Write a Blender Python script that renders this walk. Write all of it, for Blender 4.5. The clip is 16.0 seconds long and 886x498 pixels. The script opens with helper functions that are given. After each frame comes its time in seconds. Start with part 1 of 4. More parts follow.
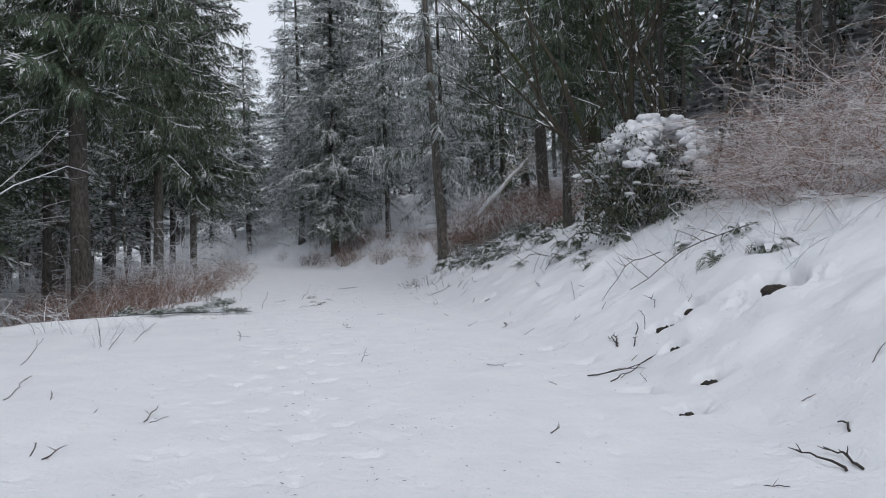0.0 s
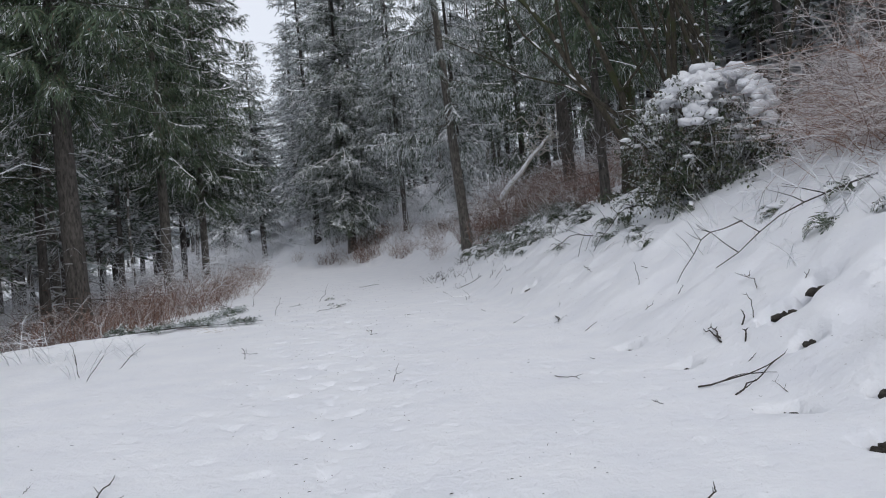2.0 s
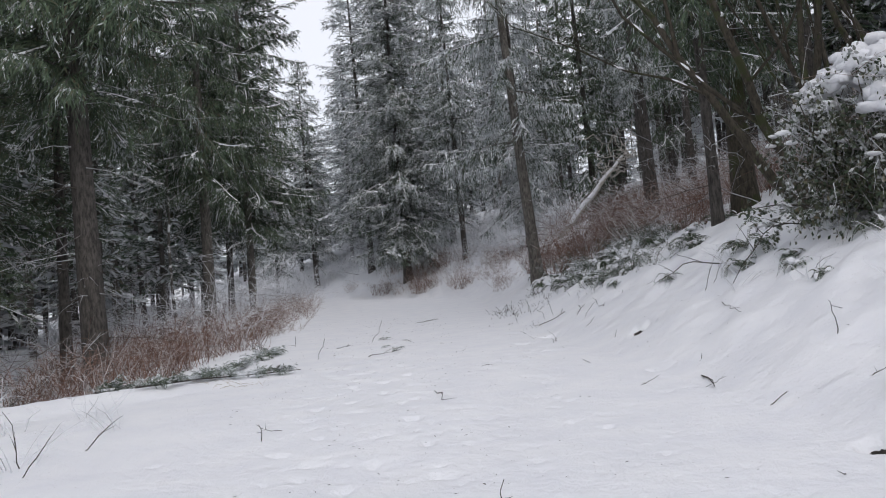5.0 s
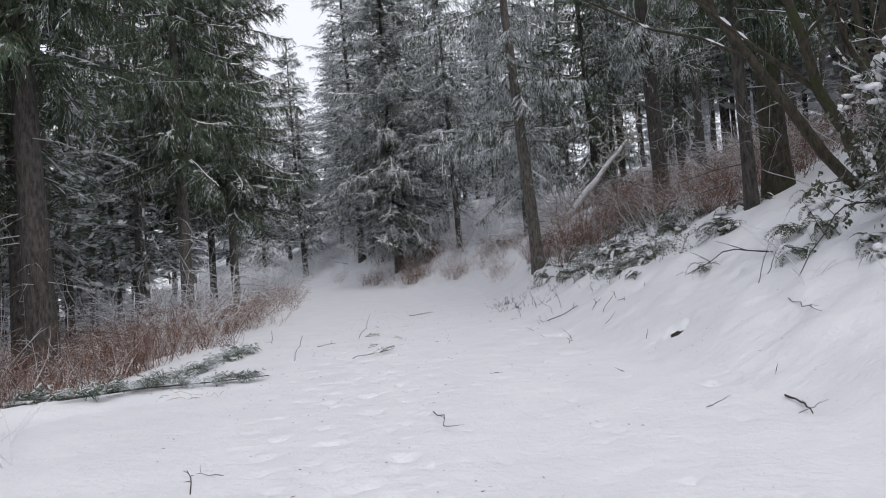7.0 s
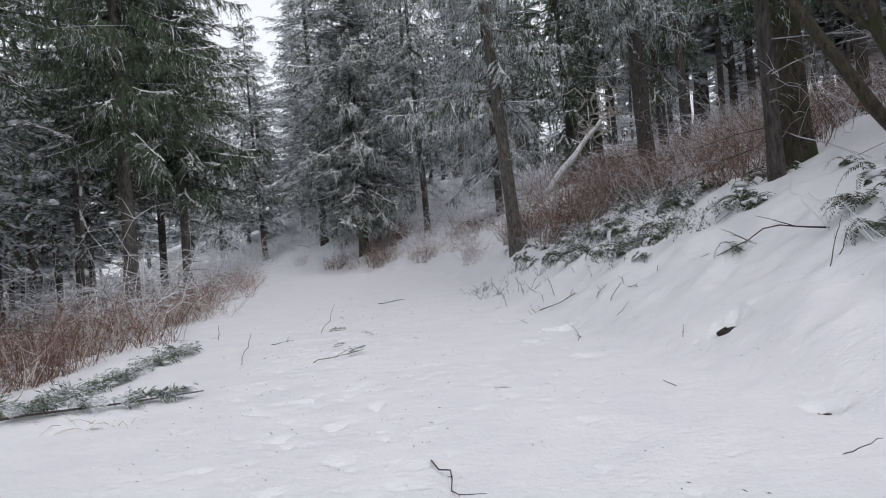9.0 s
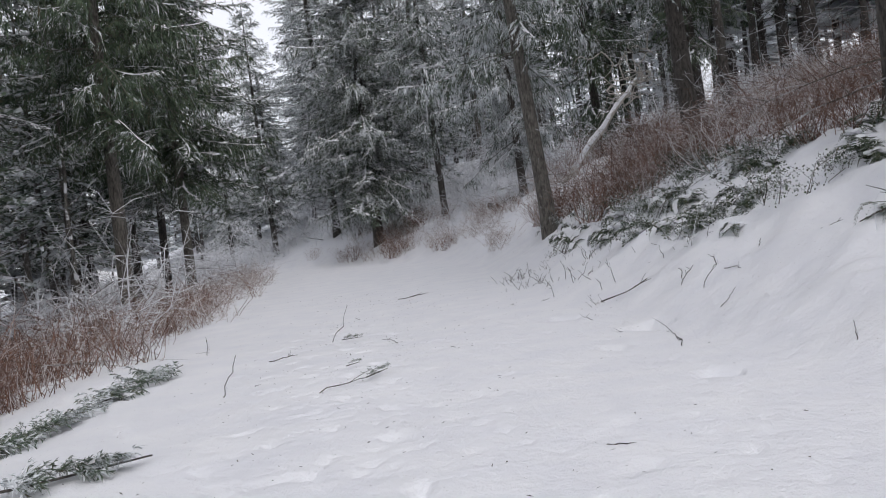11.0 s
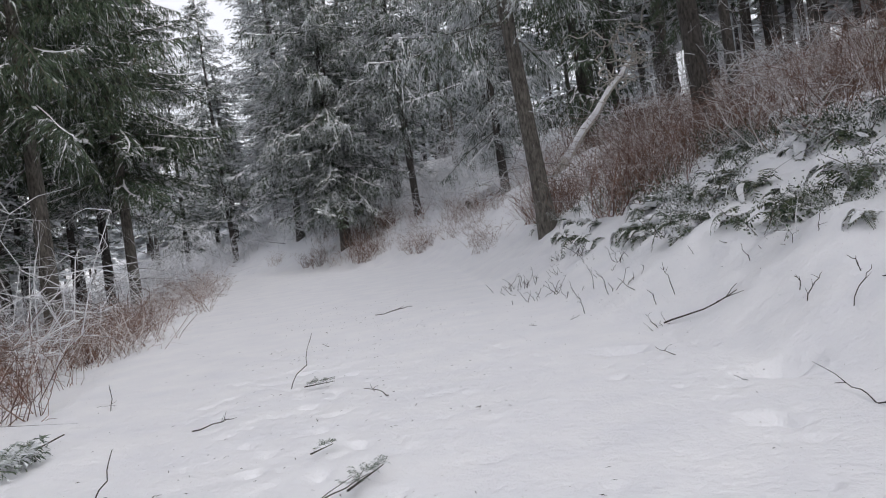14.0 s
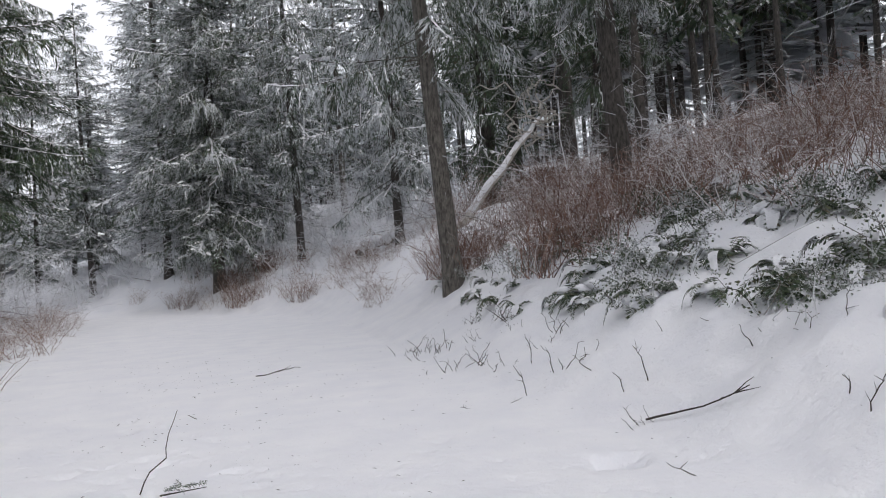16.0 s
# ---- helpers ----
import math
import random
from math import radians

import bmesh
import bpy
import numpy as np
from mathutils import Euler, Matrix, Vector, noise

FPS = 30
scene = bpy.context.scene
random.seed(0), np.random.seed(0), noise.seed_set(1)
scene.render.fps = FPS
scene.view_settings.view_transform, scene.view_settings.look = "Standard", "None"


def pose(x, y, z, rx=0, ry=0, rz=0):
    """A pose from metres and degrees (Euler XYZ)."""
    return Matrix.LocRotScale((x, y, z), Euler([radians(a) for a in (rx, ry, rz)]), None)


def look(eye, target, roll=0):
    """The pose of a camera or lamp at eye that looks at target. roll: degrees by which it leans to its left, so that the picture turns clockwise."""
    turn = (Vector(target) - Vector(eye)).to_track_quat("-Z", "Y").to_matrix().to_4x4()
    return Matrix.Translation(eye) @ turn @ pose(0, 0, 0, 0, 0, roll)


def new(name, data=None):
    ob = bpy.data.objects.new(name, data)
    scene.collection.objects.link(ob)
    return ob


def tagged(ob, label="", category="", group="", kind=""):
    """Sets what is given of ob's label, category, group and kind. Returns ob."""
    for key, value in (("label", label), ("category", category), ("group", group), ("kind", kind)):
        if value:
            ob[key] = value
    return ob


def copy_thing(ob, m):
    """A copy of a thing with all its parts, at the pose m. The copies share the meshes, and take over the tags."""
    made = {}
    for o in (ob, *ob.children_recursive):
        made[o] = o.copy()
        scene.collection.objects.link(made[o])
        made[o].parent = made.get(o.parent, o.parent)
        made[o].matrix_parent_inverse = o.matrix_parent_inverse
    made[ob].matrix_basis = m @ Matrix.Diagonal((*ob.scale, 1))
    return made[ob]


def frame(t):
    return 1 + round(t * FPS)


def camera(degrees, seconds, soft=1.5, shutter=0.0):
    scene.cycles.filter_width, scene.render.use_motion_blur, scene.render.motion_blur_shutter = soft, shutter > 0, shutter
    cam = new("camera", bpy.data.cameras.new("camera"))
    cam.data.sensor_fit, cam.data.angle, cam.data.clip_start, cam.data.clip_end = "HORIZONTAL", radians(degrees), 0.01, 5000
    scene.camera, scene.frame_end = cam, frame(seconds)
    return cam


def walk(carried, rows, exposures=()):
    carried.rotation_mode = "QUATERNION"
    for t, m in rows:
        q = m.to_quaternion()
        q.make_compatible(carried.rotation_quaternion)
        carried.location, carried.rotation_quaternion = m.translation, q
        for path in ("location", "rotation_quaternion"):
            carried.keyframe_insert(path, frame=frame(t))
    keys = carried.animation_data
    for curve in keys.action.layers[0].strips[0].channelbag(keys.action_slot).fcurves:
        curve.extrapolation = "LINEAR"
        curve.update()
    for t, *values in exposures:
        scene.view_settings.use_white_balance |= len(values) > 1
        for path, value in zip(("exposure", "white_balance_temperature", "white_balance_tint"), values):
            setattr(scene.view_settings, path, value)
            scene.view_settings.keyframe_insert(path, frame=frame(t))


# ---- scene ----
cam = camera(58.0, 16.0, 1.0)
PATH = [
    (0, (0.272, -6.085, 1.48), (0.58, -4.109, 1.488), -0.7),
    (0.5, (0.263, -5.548, 1.445), (0.566, -3.573, 1.373), -0.8),
    (1, (0.325, -4.906, 1.491), (0.59, -2.924, 1.496), -2.4),
    (1.5, (0.305, -4.321, 1.461), (0.534, -2.334, 1.483), -3.0),
    (2, (0.339, -3.693, 1.434), (0.603, -1.711, 1.421), -4.5),
    (2.5, (0.322, -3.042, 1.486), (0.478, -1.049, 1.547), -6.3),
    (3, (0.229, -2.534, 1.511), (0.507, -0.556, 1.607), -3.6),
    (3.5, (0.291, -1.897, 1.479), (0.586, 0.078, 1.601), -4.6),
    (4, (0.309, -1.227, 1.464), (0.536, 0.759, 1.52), -4.2),
    (4.2, (0.291, -0.909, 1.489), (0.447, 1.083, 1.563), -5.0),
    (6.3, (0.302, 1.498, 1.411), (0.453, 3.492, 1.475), -3.6),
    (6.5, (0.33, 1.79, 1.449), (0.503, 3.781, 1.531), -3.7),
    (7, (0.337, 2.425, 1.441), (0.493, 4.418, 1.487), -4.0),
    (7.5, (0.354, 2.968, 1.461), (0.46, 4.965, 1.497), -5.2),
    (8, (0.357, 3.658, 1.455), (0.472, 5.653, 1.548), -5.2),
    (8.5, (0.295, 4.45, 1.422), (0.463, 6.443, 1.454), -4.2),
    (8.7, (0.277, 4.658, 1.447), (0.498, 6.646, 1.443), -3.6),
    (10.8, (0.304, 7.726, 1.391), (0.548, 9.71, 1.429), -7.3),
    (11, (0.302, 8.01, 1.4), (0.509, 9.999, 1.369), -6.9),
    (11.5, (0.28, 8.596, 1.405), (0.443, 10.589, 1.357), -6.1),
    (12, (0.349, 9.322, 1.376), (0.548, 11.312, 1.363), -6.4),
    (12.5, (0.338, 9.852, 1.421), (0.318, 11.852, 1.399), -7.0),
    (13, (0.271, 10.364, 1.443), (0.596, 12.337, 1.425), -4.3),
    (13.5, (0.358, 11.008, 1.393), (0.793, 12.959, 1.341), -5.4),
    (14, (0.275, 11.667, 1.422), (0.567, 13.645, 1.385), -7.8),
    (14.5, (0.218, 12.229, 1.483), (0.68, 14.175, 1.483), -6.1),
    (15, (0.247, 12.927, 1.515), (0.641, 14.887, 1.58), -3.9),
    (15.5, (0.103, 13.419, 1.51), (0.617, 15.349, 1.619), -2.6),
    (16, (0.17, 14.024, 1.479), (0.773, 15.93, 1.543), -3.6),
]
walk(cam, [(t, look(eye, target, roll)) for t, eye, target, roll in PATH],
     [(0, -0.22, 6300, 9), (2.5, -0.15, 6350, 10), (4, -0.06, 6450, 11), (7, 0.03, 6500, 12), (12, 0.05, 6550, 12), (14.5, 0.11, 6600, 12), (16, 0.22, 6600, 12)])

# ---------------------------------------------------------------- sky and light
world = bpy.data.worlds.new("sky")
scene.world = world
world.use_nodes = True
wn, wl = world.node_tree.nodes, world.node_tree.links
sky = wn.new("ShaderNodeTexSky")
sky.sky_type = "NISHITA"
sky.sun_disc = False
sky.sun_elevation, sky.sun_rotation = radians(44), radians(164)
cloud = wn.new("ShaderNodeMixRGB")          # closed cloud cover over the clear sky
cloud.inputs[0].default_value = 0.86
cloud.inputs[2].default_value = (9.2, 9.4, 10.0, 1)
wl.new(sky.outputs[0], cloud.inputs[1])
wl.new(cloud.outputs[0], wn["Background"].inputs[0])
wn["Background"].inputs[1].default_value = 0.11
sun_data = bpy.data.lights.new("sun", "SUN")
sun_data.energy, sun_data.angle, sun_data.color = 1.0, radians(32), (1.0, 0.97, 0.94)
sun = new("sun", sun_data)
sun.matrix_world = look((0, 0, 60), (-10, 34, 26), 0)

# ---------------------------------------------------------------- materials
def material(name):
    m = bpy.data.materials.new(name)
    m.use_nodes = True
    return m, m.node_tree.nodes, m.node_tree.links, m.node_tree.nodes["Principled BSDF"]


def noise_node(n, l, scale, detail=4, rough=0.55, vec=None):
    t = n.new("ShaderNodeTexNoise")
    t.inputs["Scale"].default_value, t.inputs["Detail"].default_value, t.inputs["Roughness"].default_value = scale, detail, rough
    if vec:
        l.new(vec, t.inputs["Vector"])
    return t.outputs["Fac"]


def ramp(n, l, fac, stops):
    r = n.new("ShaderNodeValToRGB")
    e = r.color_ramp.elements
    while len(e) < len(stops):
        e.new(0.5)
    for el, (p, c) in zip(e, stops):
        el.position, el.color = p, (*c, 1)
    l.new(fac, r.inputs[0])
    return r.outputs[0]


def maths(n, l, op, a, b):
    m = n.new("ShaderNodeMath")
    m.operation = op
    for i, v in enumerate((a, b)):
        if isinstance(v, (int, float)):
            m.inputs[i].default_value = v
        else:
            l.new(v, m.inputs[i])
    return m.outputs[0]


def mixed(n, l, fac, a, b):
    m = n.new("ShaderNodeMixRGB")
    l.new(fac, m.inputs[0])
    for i, v in ((1, a), (2, b)):
        if isinstance(v, tuple):
            m.inputs[i].default_value = (*v, 1)
        else:
            l.new(v, m.inputs[i])
    return m.outputs[0]


def relief(n, l, b, height, strength, distance):
    bump = n.new("ShaderNodeBump")
    bump.inputs["Strength"].default_value, bump.inputs["Distance"].default_value = strength, distance
    l.new(height, bump.inputs["Height"])
    l.new(bump.outputs[0], b.inputs["Normal"])


def place_vec(n):
    return n.new("ShaderNodeNewGeometry").outputs["Position"]


def snow_material(name, crumbs=True):
    m, n, l, b = material(name)
    v = place_vec(n)
    big, fine, grit = noise_node(n, l, 1.3, 4, 0.6, v), noise_node(n, l, 14, 5, 0.65, v), noise_node(n, l, 70, 3, 0.7, v)
    col = ramp(n, l, big, [(0.3, (0.80, 0.81, 0.85)), (0.7, (0.87, 0.875, 0.895))])
    if crumbs:                                # needles and bark crumbs blown on to the snow
        dots = noise_node(n, l, 34, 2, 0.8, v)
        patch = noise_node(n, l, 0.8, 3, 0.6, v)
        f = maths(n, l, "MULTIPLY", maths(n, l, "GREATER_THAN", dots, 0.735), maths(n, l, "GREATER_THAN", patch, 0.47))
        col = mixed(n, l, f, col, (0.22, 0.18, 0.15))
    l.new(col, b.inputs["Base Color"])
    b.inputs["Roughness"].default_value = 0.75
    b.inputs["Specular IOR Level"].default_value = 0.25
    h = maths(n, l, "ADD", maths(n, l, "MULTIPLY", fine, 0.6), maths(n, l, "MULTIPLY", grit, 0.25))
    coarse = noise_node(n, l, 4.5, 5, 0.62, v)
    relief(n, l, b, maths(n, l, "ADD", h, maths(n, l, "MULTIPLY", coarse, 1.3)), 0.8, 0.04)
    return m


def needle_material(name, green, tip, frost_from, frost_to, frost_colour=(0.68, 0.71, 0.74)):
    """Needles: each spray has its own green, and a share of them is rimed."""
    m, n, l, b = material(name)
    geo = n.new("ShaderNodeNewGeometry")
    rnd = geo.outputs["Random Per Island"]
    v = n.new("ShaderNodeTexCoord").outputs["Object"]
    clump = noise_node(n, l, 1.5, 4, 0.65, v)
    col = ramp(n, l, rnd, [(0.0, green), (0.8, tip), (1.0, (0.10, 0.085, 0.055))])
    s = maths(n, l, "ADD", maths(n, l, "MULTIPLY", maths(n, l, "FRACT", maths(n, l, "MULTIPLY", rnd, 37.3), 0.0), 0.30), maths(n, l, "MULTIPLY", clump, 1.3))
    f = n.new("ShaderNodeMapRange")
    f.inputs["From Min"].default_value, f.inputs["From Max"].default_value = frost_from, frost_to
    f.inputs["To Max"].default_value = 0.9
    l.new(s, f.inputs["Value"])
    l.new(mixed(n, l, f.outputs[0], col, frost_colour), b.inputs["Base Color"])
    b.inputs["Roughness"].default_value = 0.7
    b.inputs["Specular IOR Level"].default_value = 0.2
    return m


def bark_material(name, dark, light, moss=None, scale=1.0):
    m, n, l, b = material(name)
    v = n.new("ShaderNodeTexCoord").outputs["Object"]
    mp = n.new("ShaderNodeMapping")
    mp.inputs["Scale"].default_value = (scale, scale, 0.28 * scale)
    l.new(v, mp.inputs["Vector"])
    plates, fine, patch = noise_node(n, l, 16, 5, 0.7, mp.outputs[0]), noise_node(n, l, 55, 3, 0.6, v), noise_node(n, l, 1.6, 3, 0.6, v)
    col = ramp(n, l, plates, [(0.36, dark), (0.62, light)])
    if moss:
        f = maths(n, l, "GREATER_THAN", maths(n, l, "ADD", maths(n, l, "MULTIPLY", patch, 0.8), maths(n, l, "MULTIPLY", fine, 0.25)), 0.58)
        col = mixed(n, l, f, col, moss)
    l.new(col, b.inputs["Base Color"])
    b.inputs["Roughness"].default_value = 0.9
    relief(n, l, b, maths(n, l, "ADD", plates, maths(n, l, "MULTIPLY", fine, 0.4)), 0.8, 0.05)
    return m


def twig_material(name, a, c, frost, frost_from):
    """Dry twigs and canes, some of them rimed."""
    m, n, l, b = material(name)
    rnd = n.new("ShaderNodeNewGeometry").outputs["Random Per Island"]
    v = n.new("ShaderNodeTexCoord").outputs["Object"]
    clump = noise_node(n, l, 1.7, 3, 0.6, v)
    col = ramp(n, l, rnd, [(0.0, a), (1.0, c)])
    s = maths(n, l, "ADD", maths(n, l, "MULTIPLY", maths(n, l, "FRACT", maths(n, l, "MULTIPLY", rnd, 23.7), 0.0), 0.5), clump)
    f = n.new("ShaderNodeMapRange")
    f.inputs["From Min"].default_value, f.inputs["From Max"].default_value = frost_from, frost_from + 0.25
    l.new(s, f.inputs["Value"])
    l.new(mixed(n, l, f.outputs[0], col, frost), b.inputs["Base Color"])
    b.inputs["Roughness"].default_value = 0.85
    return m


SNOW = snow_material("trodden_snow")
SNOW_CLEAN = snow_material("fresh_snow", False)
NEEDLE_DARK = needle_material("needles_dark", (0.046, 0.070, 0.048), (0.108, 0.148, 0.092), 0.91, 1.05)
NEEDLE_MID = needle_material("needles_dusted", (0.046, 0.068, 0.050), (0.112, 0.145, 0.102), 0.74, 0.90)
NEEDLE_RIME = needle_material("needles_rimed", (0.050, 0.072, 0.058), (0.115, 0.145, 0.115), 0.68, 0.84)
NEEDLE_FAR = needle_material("needles_white_with_rime", (0.060, 0.080, 0.070), (0.125, 0.150, 0.130), 0.48, 0.74)
BARK = bark_material("spruce_bark", (0.024, 0.022, 0.020), (0.105, 0.094, 0.084))
BARK_GREY = bark_material("grey_bark", (0.045, 0.040, 0.035), (0.19, 0.175, 0.155))
BARK_MOSS = bark_material("mossy_bark", (0.022, 0.019, 0.013), (0.085, 0.072, 0.052), (0.045, 0.052, 0.018))
DEADWOOD = bark_material("bare_deadwood", (0.34, 0.32, 0.29), (0.58, 0.55, 0.50))
DEAD_TWIG = twig_material("dead_twigs", (0.035, 0.028, 0.022), (0.11, 0.09, 0.07), (0.52, 0.53, 0.55), 0.62)
CANE = twig_material("brown_canes", (0.075, 0.038, 0.028), (0.25, 0.140, 0.100), (0.62, 0.58, 0.57), 0.76)
CANE_RIME = twig_material("rimed_canes", (0.13, 0.066, 0.048), (0.29, 0.18, 0.13), (0.70, 0.68, 0.68), 0.60)
CANE_TALL = twig_material("tall_brown_twigs", (0.11, 0.056, 0.040), (0.29, 0.175, 0.125), (0.68, 0.65, 0.65), 0.58)
GREY_TWIG = twig_material("rimed_grey_twigs", (0.055, 0.047, 0.040), (0.16, 0.14, 0.12), (0.72, 0.73, 0.76), 0.34)
STICK = twig_material("dark_stick", (0.024, 0.020, 0.018), (0.060, 0.049, 0.041), (0.5, 0.5, 0.5), 1.6)
FERN_GREEN = needle_material("fern_fronds", (0.026, 0.044, 0.026), (0.085, 0.108, 0.062), 0.78, 0.98, (0.6, 0.62, 0.63))
LEAF = needle_material("evergreen_leaves", (0.030, 0.046, 0.028), (0.085, 0.095, 0.060), 0.80, 1.05, (0.6, 0.62, 0.63))
STRAW = twig_material("dry_grass", (0.20, 0.15, 0.08), (0.40, 0.33, 0.20), (0.6, 0.6, 0.58), 0.9)
# near-black: bared earth, and the shade inside the bank's hollows
EARTH_SHADE = bark_material("dark_earth_and_shade", (0.012, 0.010, 0.008), (0.05, 0.042, 0.033))

# ---------------------------------------------------------------- mesh helpers
RNG = np.random.default_rng(7)


def mesh_from(name, verts, tris, mat, smooth=False):
    me = bpy.data.meshes.new(name)
    verts, tris = np.asarray(verts, dtype=np.float32), np.asarray(tris, dtype=np.int32)
    me.vertices.add(len(verts))
    me.vertices.foreach_set("co", verts.ravel())
    me.loops.add(tris.size)
    me.loops.foreach_set("vertex_index", tris.ravel())
    me.polygons.add(len(tris))
    me.polygons.foreach_set("loop_start", np.arange(0, tris.size, 3, dtype=np.int32))
    me.polygons.foreach_set("use_smooth", np.full(len(tris), smooth))
    me.update(calc_edges=True)
    me.validate()
    me.materials.append(mat)
    return me


class Heap:
    """Gathers pieces of triangle mesh."""

    def __init__(self):
        self.v, self.f, self.n = [], [], 0

    def add(self, v, f):
        v, f = np.asarray(v, dtype=float).reshape(-1, 3), np.asarray(f, dtype=int).reshape(-1, 3)
        self.v.append(v)
        self.f.append(f + self.n)
        self.n += len(v)

    def arrays(self):
        if not self.v:
            return np.zeros((0, 3)), np.zeros((0, 3), int)
        return np.concatenate(self.v), np.concatenate(self.f)

    def mesh(self, name, mat, smooth=False):
        return mesh_from(name, *self.arrays(), mat, smooth)


def part(name, mesh, parent, label=""):
    ob = new(name, mesh)
    ob.parent = parent
    return tagged(ob, label)


def thing(name, m, label, category, group="", kind=""):
    ob = new(name)
    ob.empty_display_size = 0.2
    ob.matrix_basis = m
    return tagged(ob, label, category, group, kind)


def tube(heap, pts, radii, sides=4, rough=0.0, cap=False):
    pts, radii = np.asarray(pts, float), np.asarray(radii, float)
    n = len(pts)
    d = np.gradient(pts, axis=0)
    d /= np.linalg.norm(d, axis=1)[:, None] + 1e-9
    ref = np.array([0, 0, 1.0]) if abs(d[:, 2]).mean() < 0.8 else np.array([1.0, 0, 0])
    a = np.cross(d, ref)
    a /= np.linalg.norm(a, axis=1)[:, None] + 1e-9
    b = np.cross(d, a)
    ang = np.linspace(0, 2 * np.pi, sides, endpoint=False)
    rad = radii[:, None] * (1 + rough * RNG.uniform(-1, 1, (n, sides)))
    v = pts[:, None] + rad[..., None] * (np.cos(ang)[None, :, None] * a[:, None] + np.sin(ang)[None, :, None] * b[:, None])
    i, j = np.meshgrid(np.arange(n - 1), np.arange(sides), indexing="ij")
    k = (j + 1) % sides
    p, q, r, s = i * sides + j, i * sides + k, (i + 1) * sides + k, (i + 1) * sides + j
    f = np.concatenate([np.stack([p, q, r], -1).reshape(-1, 3), np.stack([p, r, s], -1).reshape(-1, 3)])
    v = v.reshape(-1, 3)
    if cap:
        v = np.concatenate([v, pts[:1], pts[-1:]])
        ring = np.arange(sides)
        f = np.concatenate([f, np.stack([np.full(sides, n * sides), (ring + 1) % sides, ring], -1),
                            np.stack([np.full(sides, n * sides + 1), (n - 1) * sides + ring, (n - 1) * sides + (ring + 1) % sides], -1)])
    heap.add(v, f)


def lattice(seed, size=64):
    return np.random.default_rng(seed).uniform(-1, 1, (size, size))


LATTICES = [lattice(s) for s in range(6)]


def rolling(x, y, scale, k=0):
    """Smooth value noise over the plan, -1 to 1."""
    g = LATTICES[k]
    u, v = np.asarray(x, float) / scale, np.asarray(y, float) / scale
    i, j = np.floor(u).astype(int), np.floor(v).astype(int)
    a, b = u - i, v - j
    a, b = a * a * (3 - 2 * a), b * b * (3 - 2 * b)
    s = g.shape[0]
    return (g[i % s, j % s] * (1 - a) * (1 - b) + g[(i + 1) % s, j % s] * a * (1 - b)
            + g[i % s, (j + 1) % s] * (1 - a) * b + g[(i + 1) % s, (j + 1) % s] * a * b)


# ---------------------------------------------------------------- lie of the land
def right_edge(y):
    return np.interp(y, [-40, 0, 25, 33, 40, 48, 56, 66, 80, 110], [3.7, 3.7, 3.7, 4.2, 4.7, 3.4, 0.2, -4, -10, -30])


def left_edge(y):
    return np.interp(y, [-40, 9, 11, 13, 14, 25, 49, 65, 80, 110], [-9, -8, -5.5, -3, -2.3, -3.3, -4.8, -8, -16, -40])


def land(x, y):
    x, y = np.asarray(x, float), np.asarray(y, float)
    d = np.maximum(x - right_edge(y), 0)
    z = 0.54 * (np.sqrt(d * d + 0.09) - 0.3) - 0.20 * np.maximum(d - 4, 0) - 0.27 * np.maximum(d - 19, 0) - 0.05 * np.maximum(d - 90, 0)
    e = np.maximum(left_edge(y) - x, 0)
    z = z - 0.15 * np.minimum(e, 8) - 0.05 * np.clip(e - 8, 0, 60)
    z = z + 0.012 * np.clip(y - 30, 0, 60)
    bank = np.clip(d / 2.0, 0, 1)
    side = np.clip(e / 1.5, 0, 1)
    z = z + (0.02 + 0.05 * bank + 0.06 * side) * rolling(x, y, 1.9, 0) + (0.010 + 0.12 * bank + 0.06 * side) * rolling(x, y, 0.70, 1)
    z = z + (0.005 + 0.038 * bank + 0.025 * side) * rolling(x, y, 0.27, 2) + 0.05 * rolling(x, y, 6.0, 3)
    z = z + 0.95 * np.exp(-((x - 10.8) / 4.2) ** 2 - ((y - 41.5) / 4.5) ** 2)
    near = np.exp(-((y - 12) / 2.2) ** 2) * np.clip((left_edge(y) + 1.2 - x) / 1.2, 0, 1) * np.exp(-(e / 2.0) ** 2)
    tufts = np.clip((d - 1.3) / 0.8, 0, 1) * np.clip((7.5 - d) / 2, 0, 1) * np.clip((y - 17) / 3, 0, 1) * np.clip((38 - y) / 4, 0, 1)
    z = z + tufts * (0.10 * rolling(x, y, 0.52, 4) + 0.07 * np.abs(rolling(x, y, 0.31, 5)))
    return z + 0.16 * near


def ground_z(x, y):
    return float(land(x, y))


def on(x, y, rz=0.0, sink=0.0, rx=0.0, ry=0.0):
    return pose(x, y, ground_z(x, y) - sink, rx, ry, rz)


def steps(lo, hi, fine, far_lo, far_hi, growth=1.16):
    mid = list(np.arange(lo, hi + fine / 2, fine))
    out, d = [], fine
    p = mid[-1]
    while p < far_hi:
        d *= growth
        p += d
        out.append(p)
    pre, d, p = [], fine, mid[0]
    while p > far_lo:
        d *= growth
        p -= d
        pre.append(p)
    return np.array(pre[::-1] + mid + out)


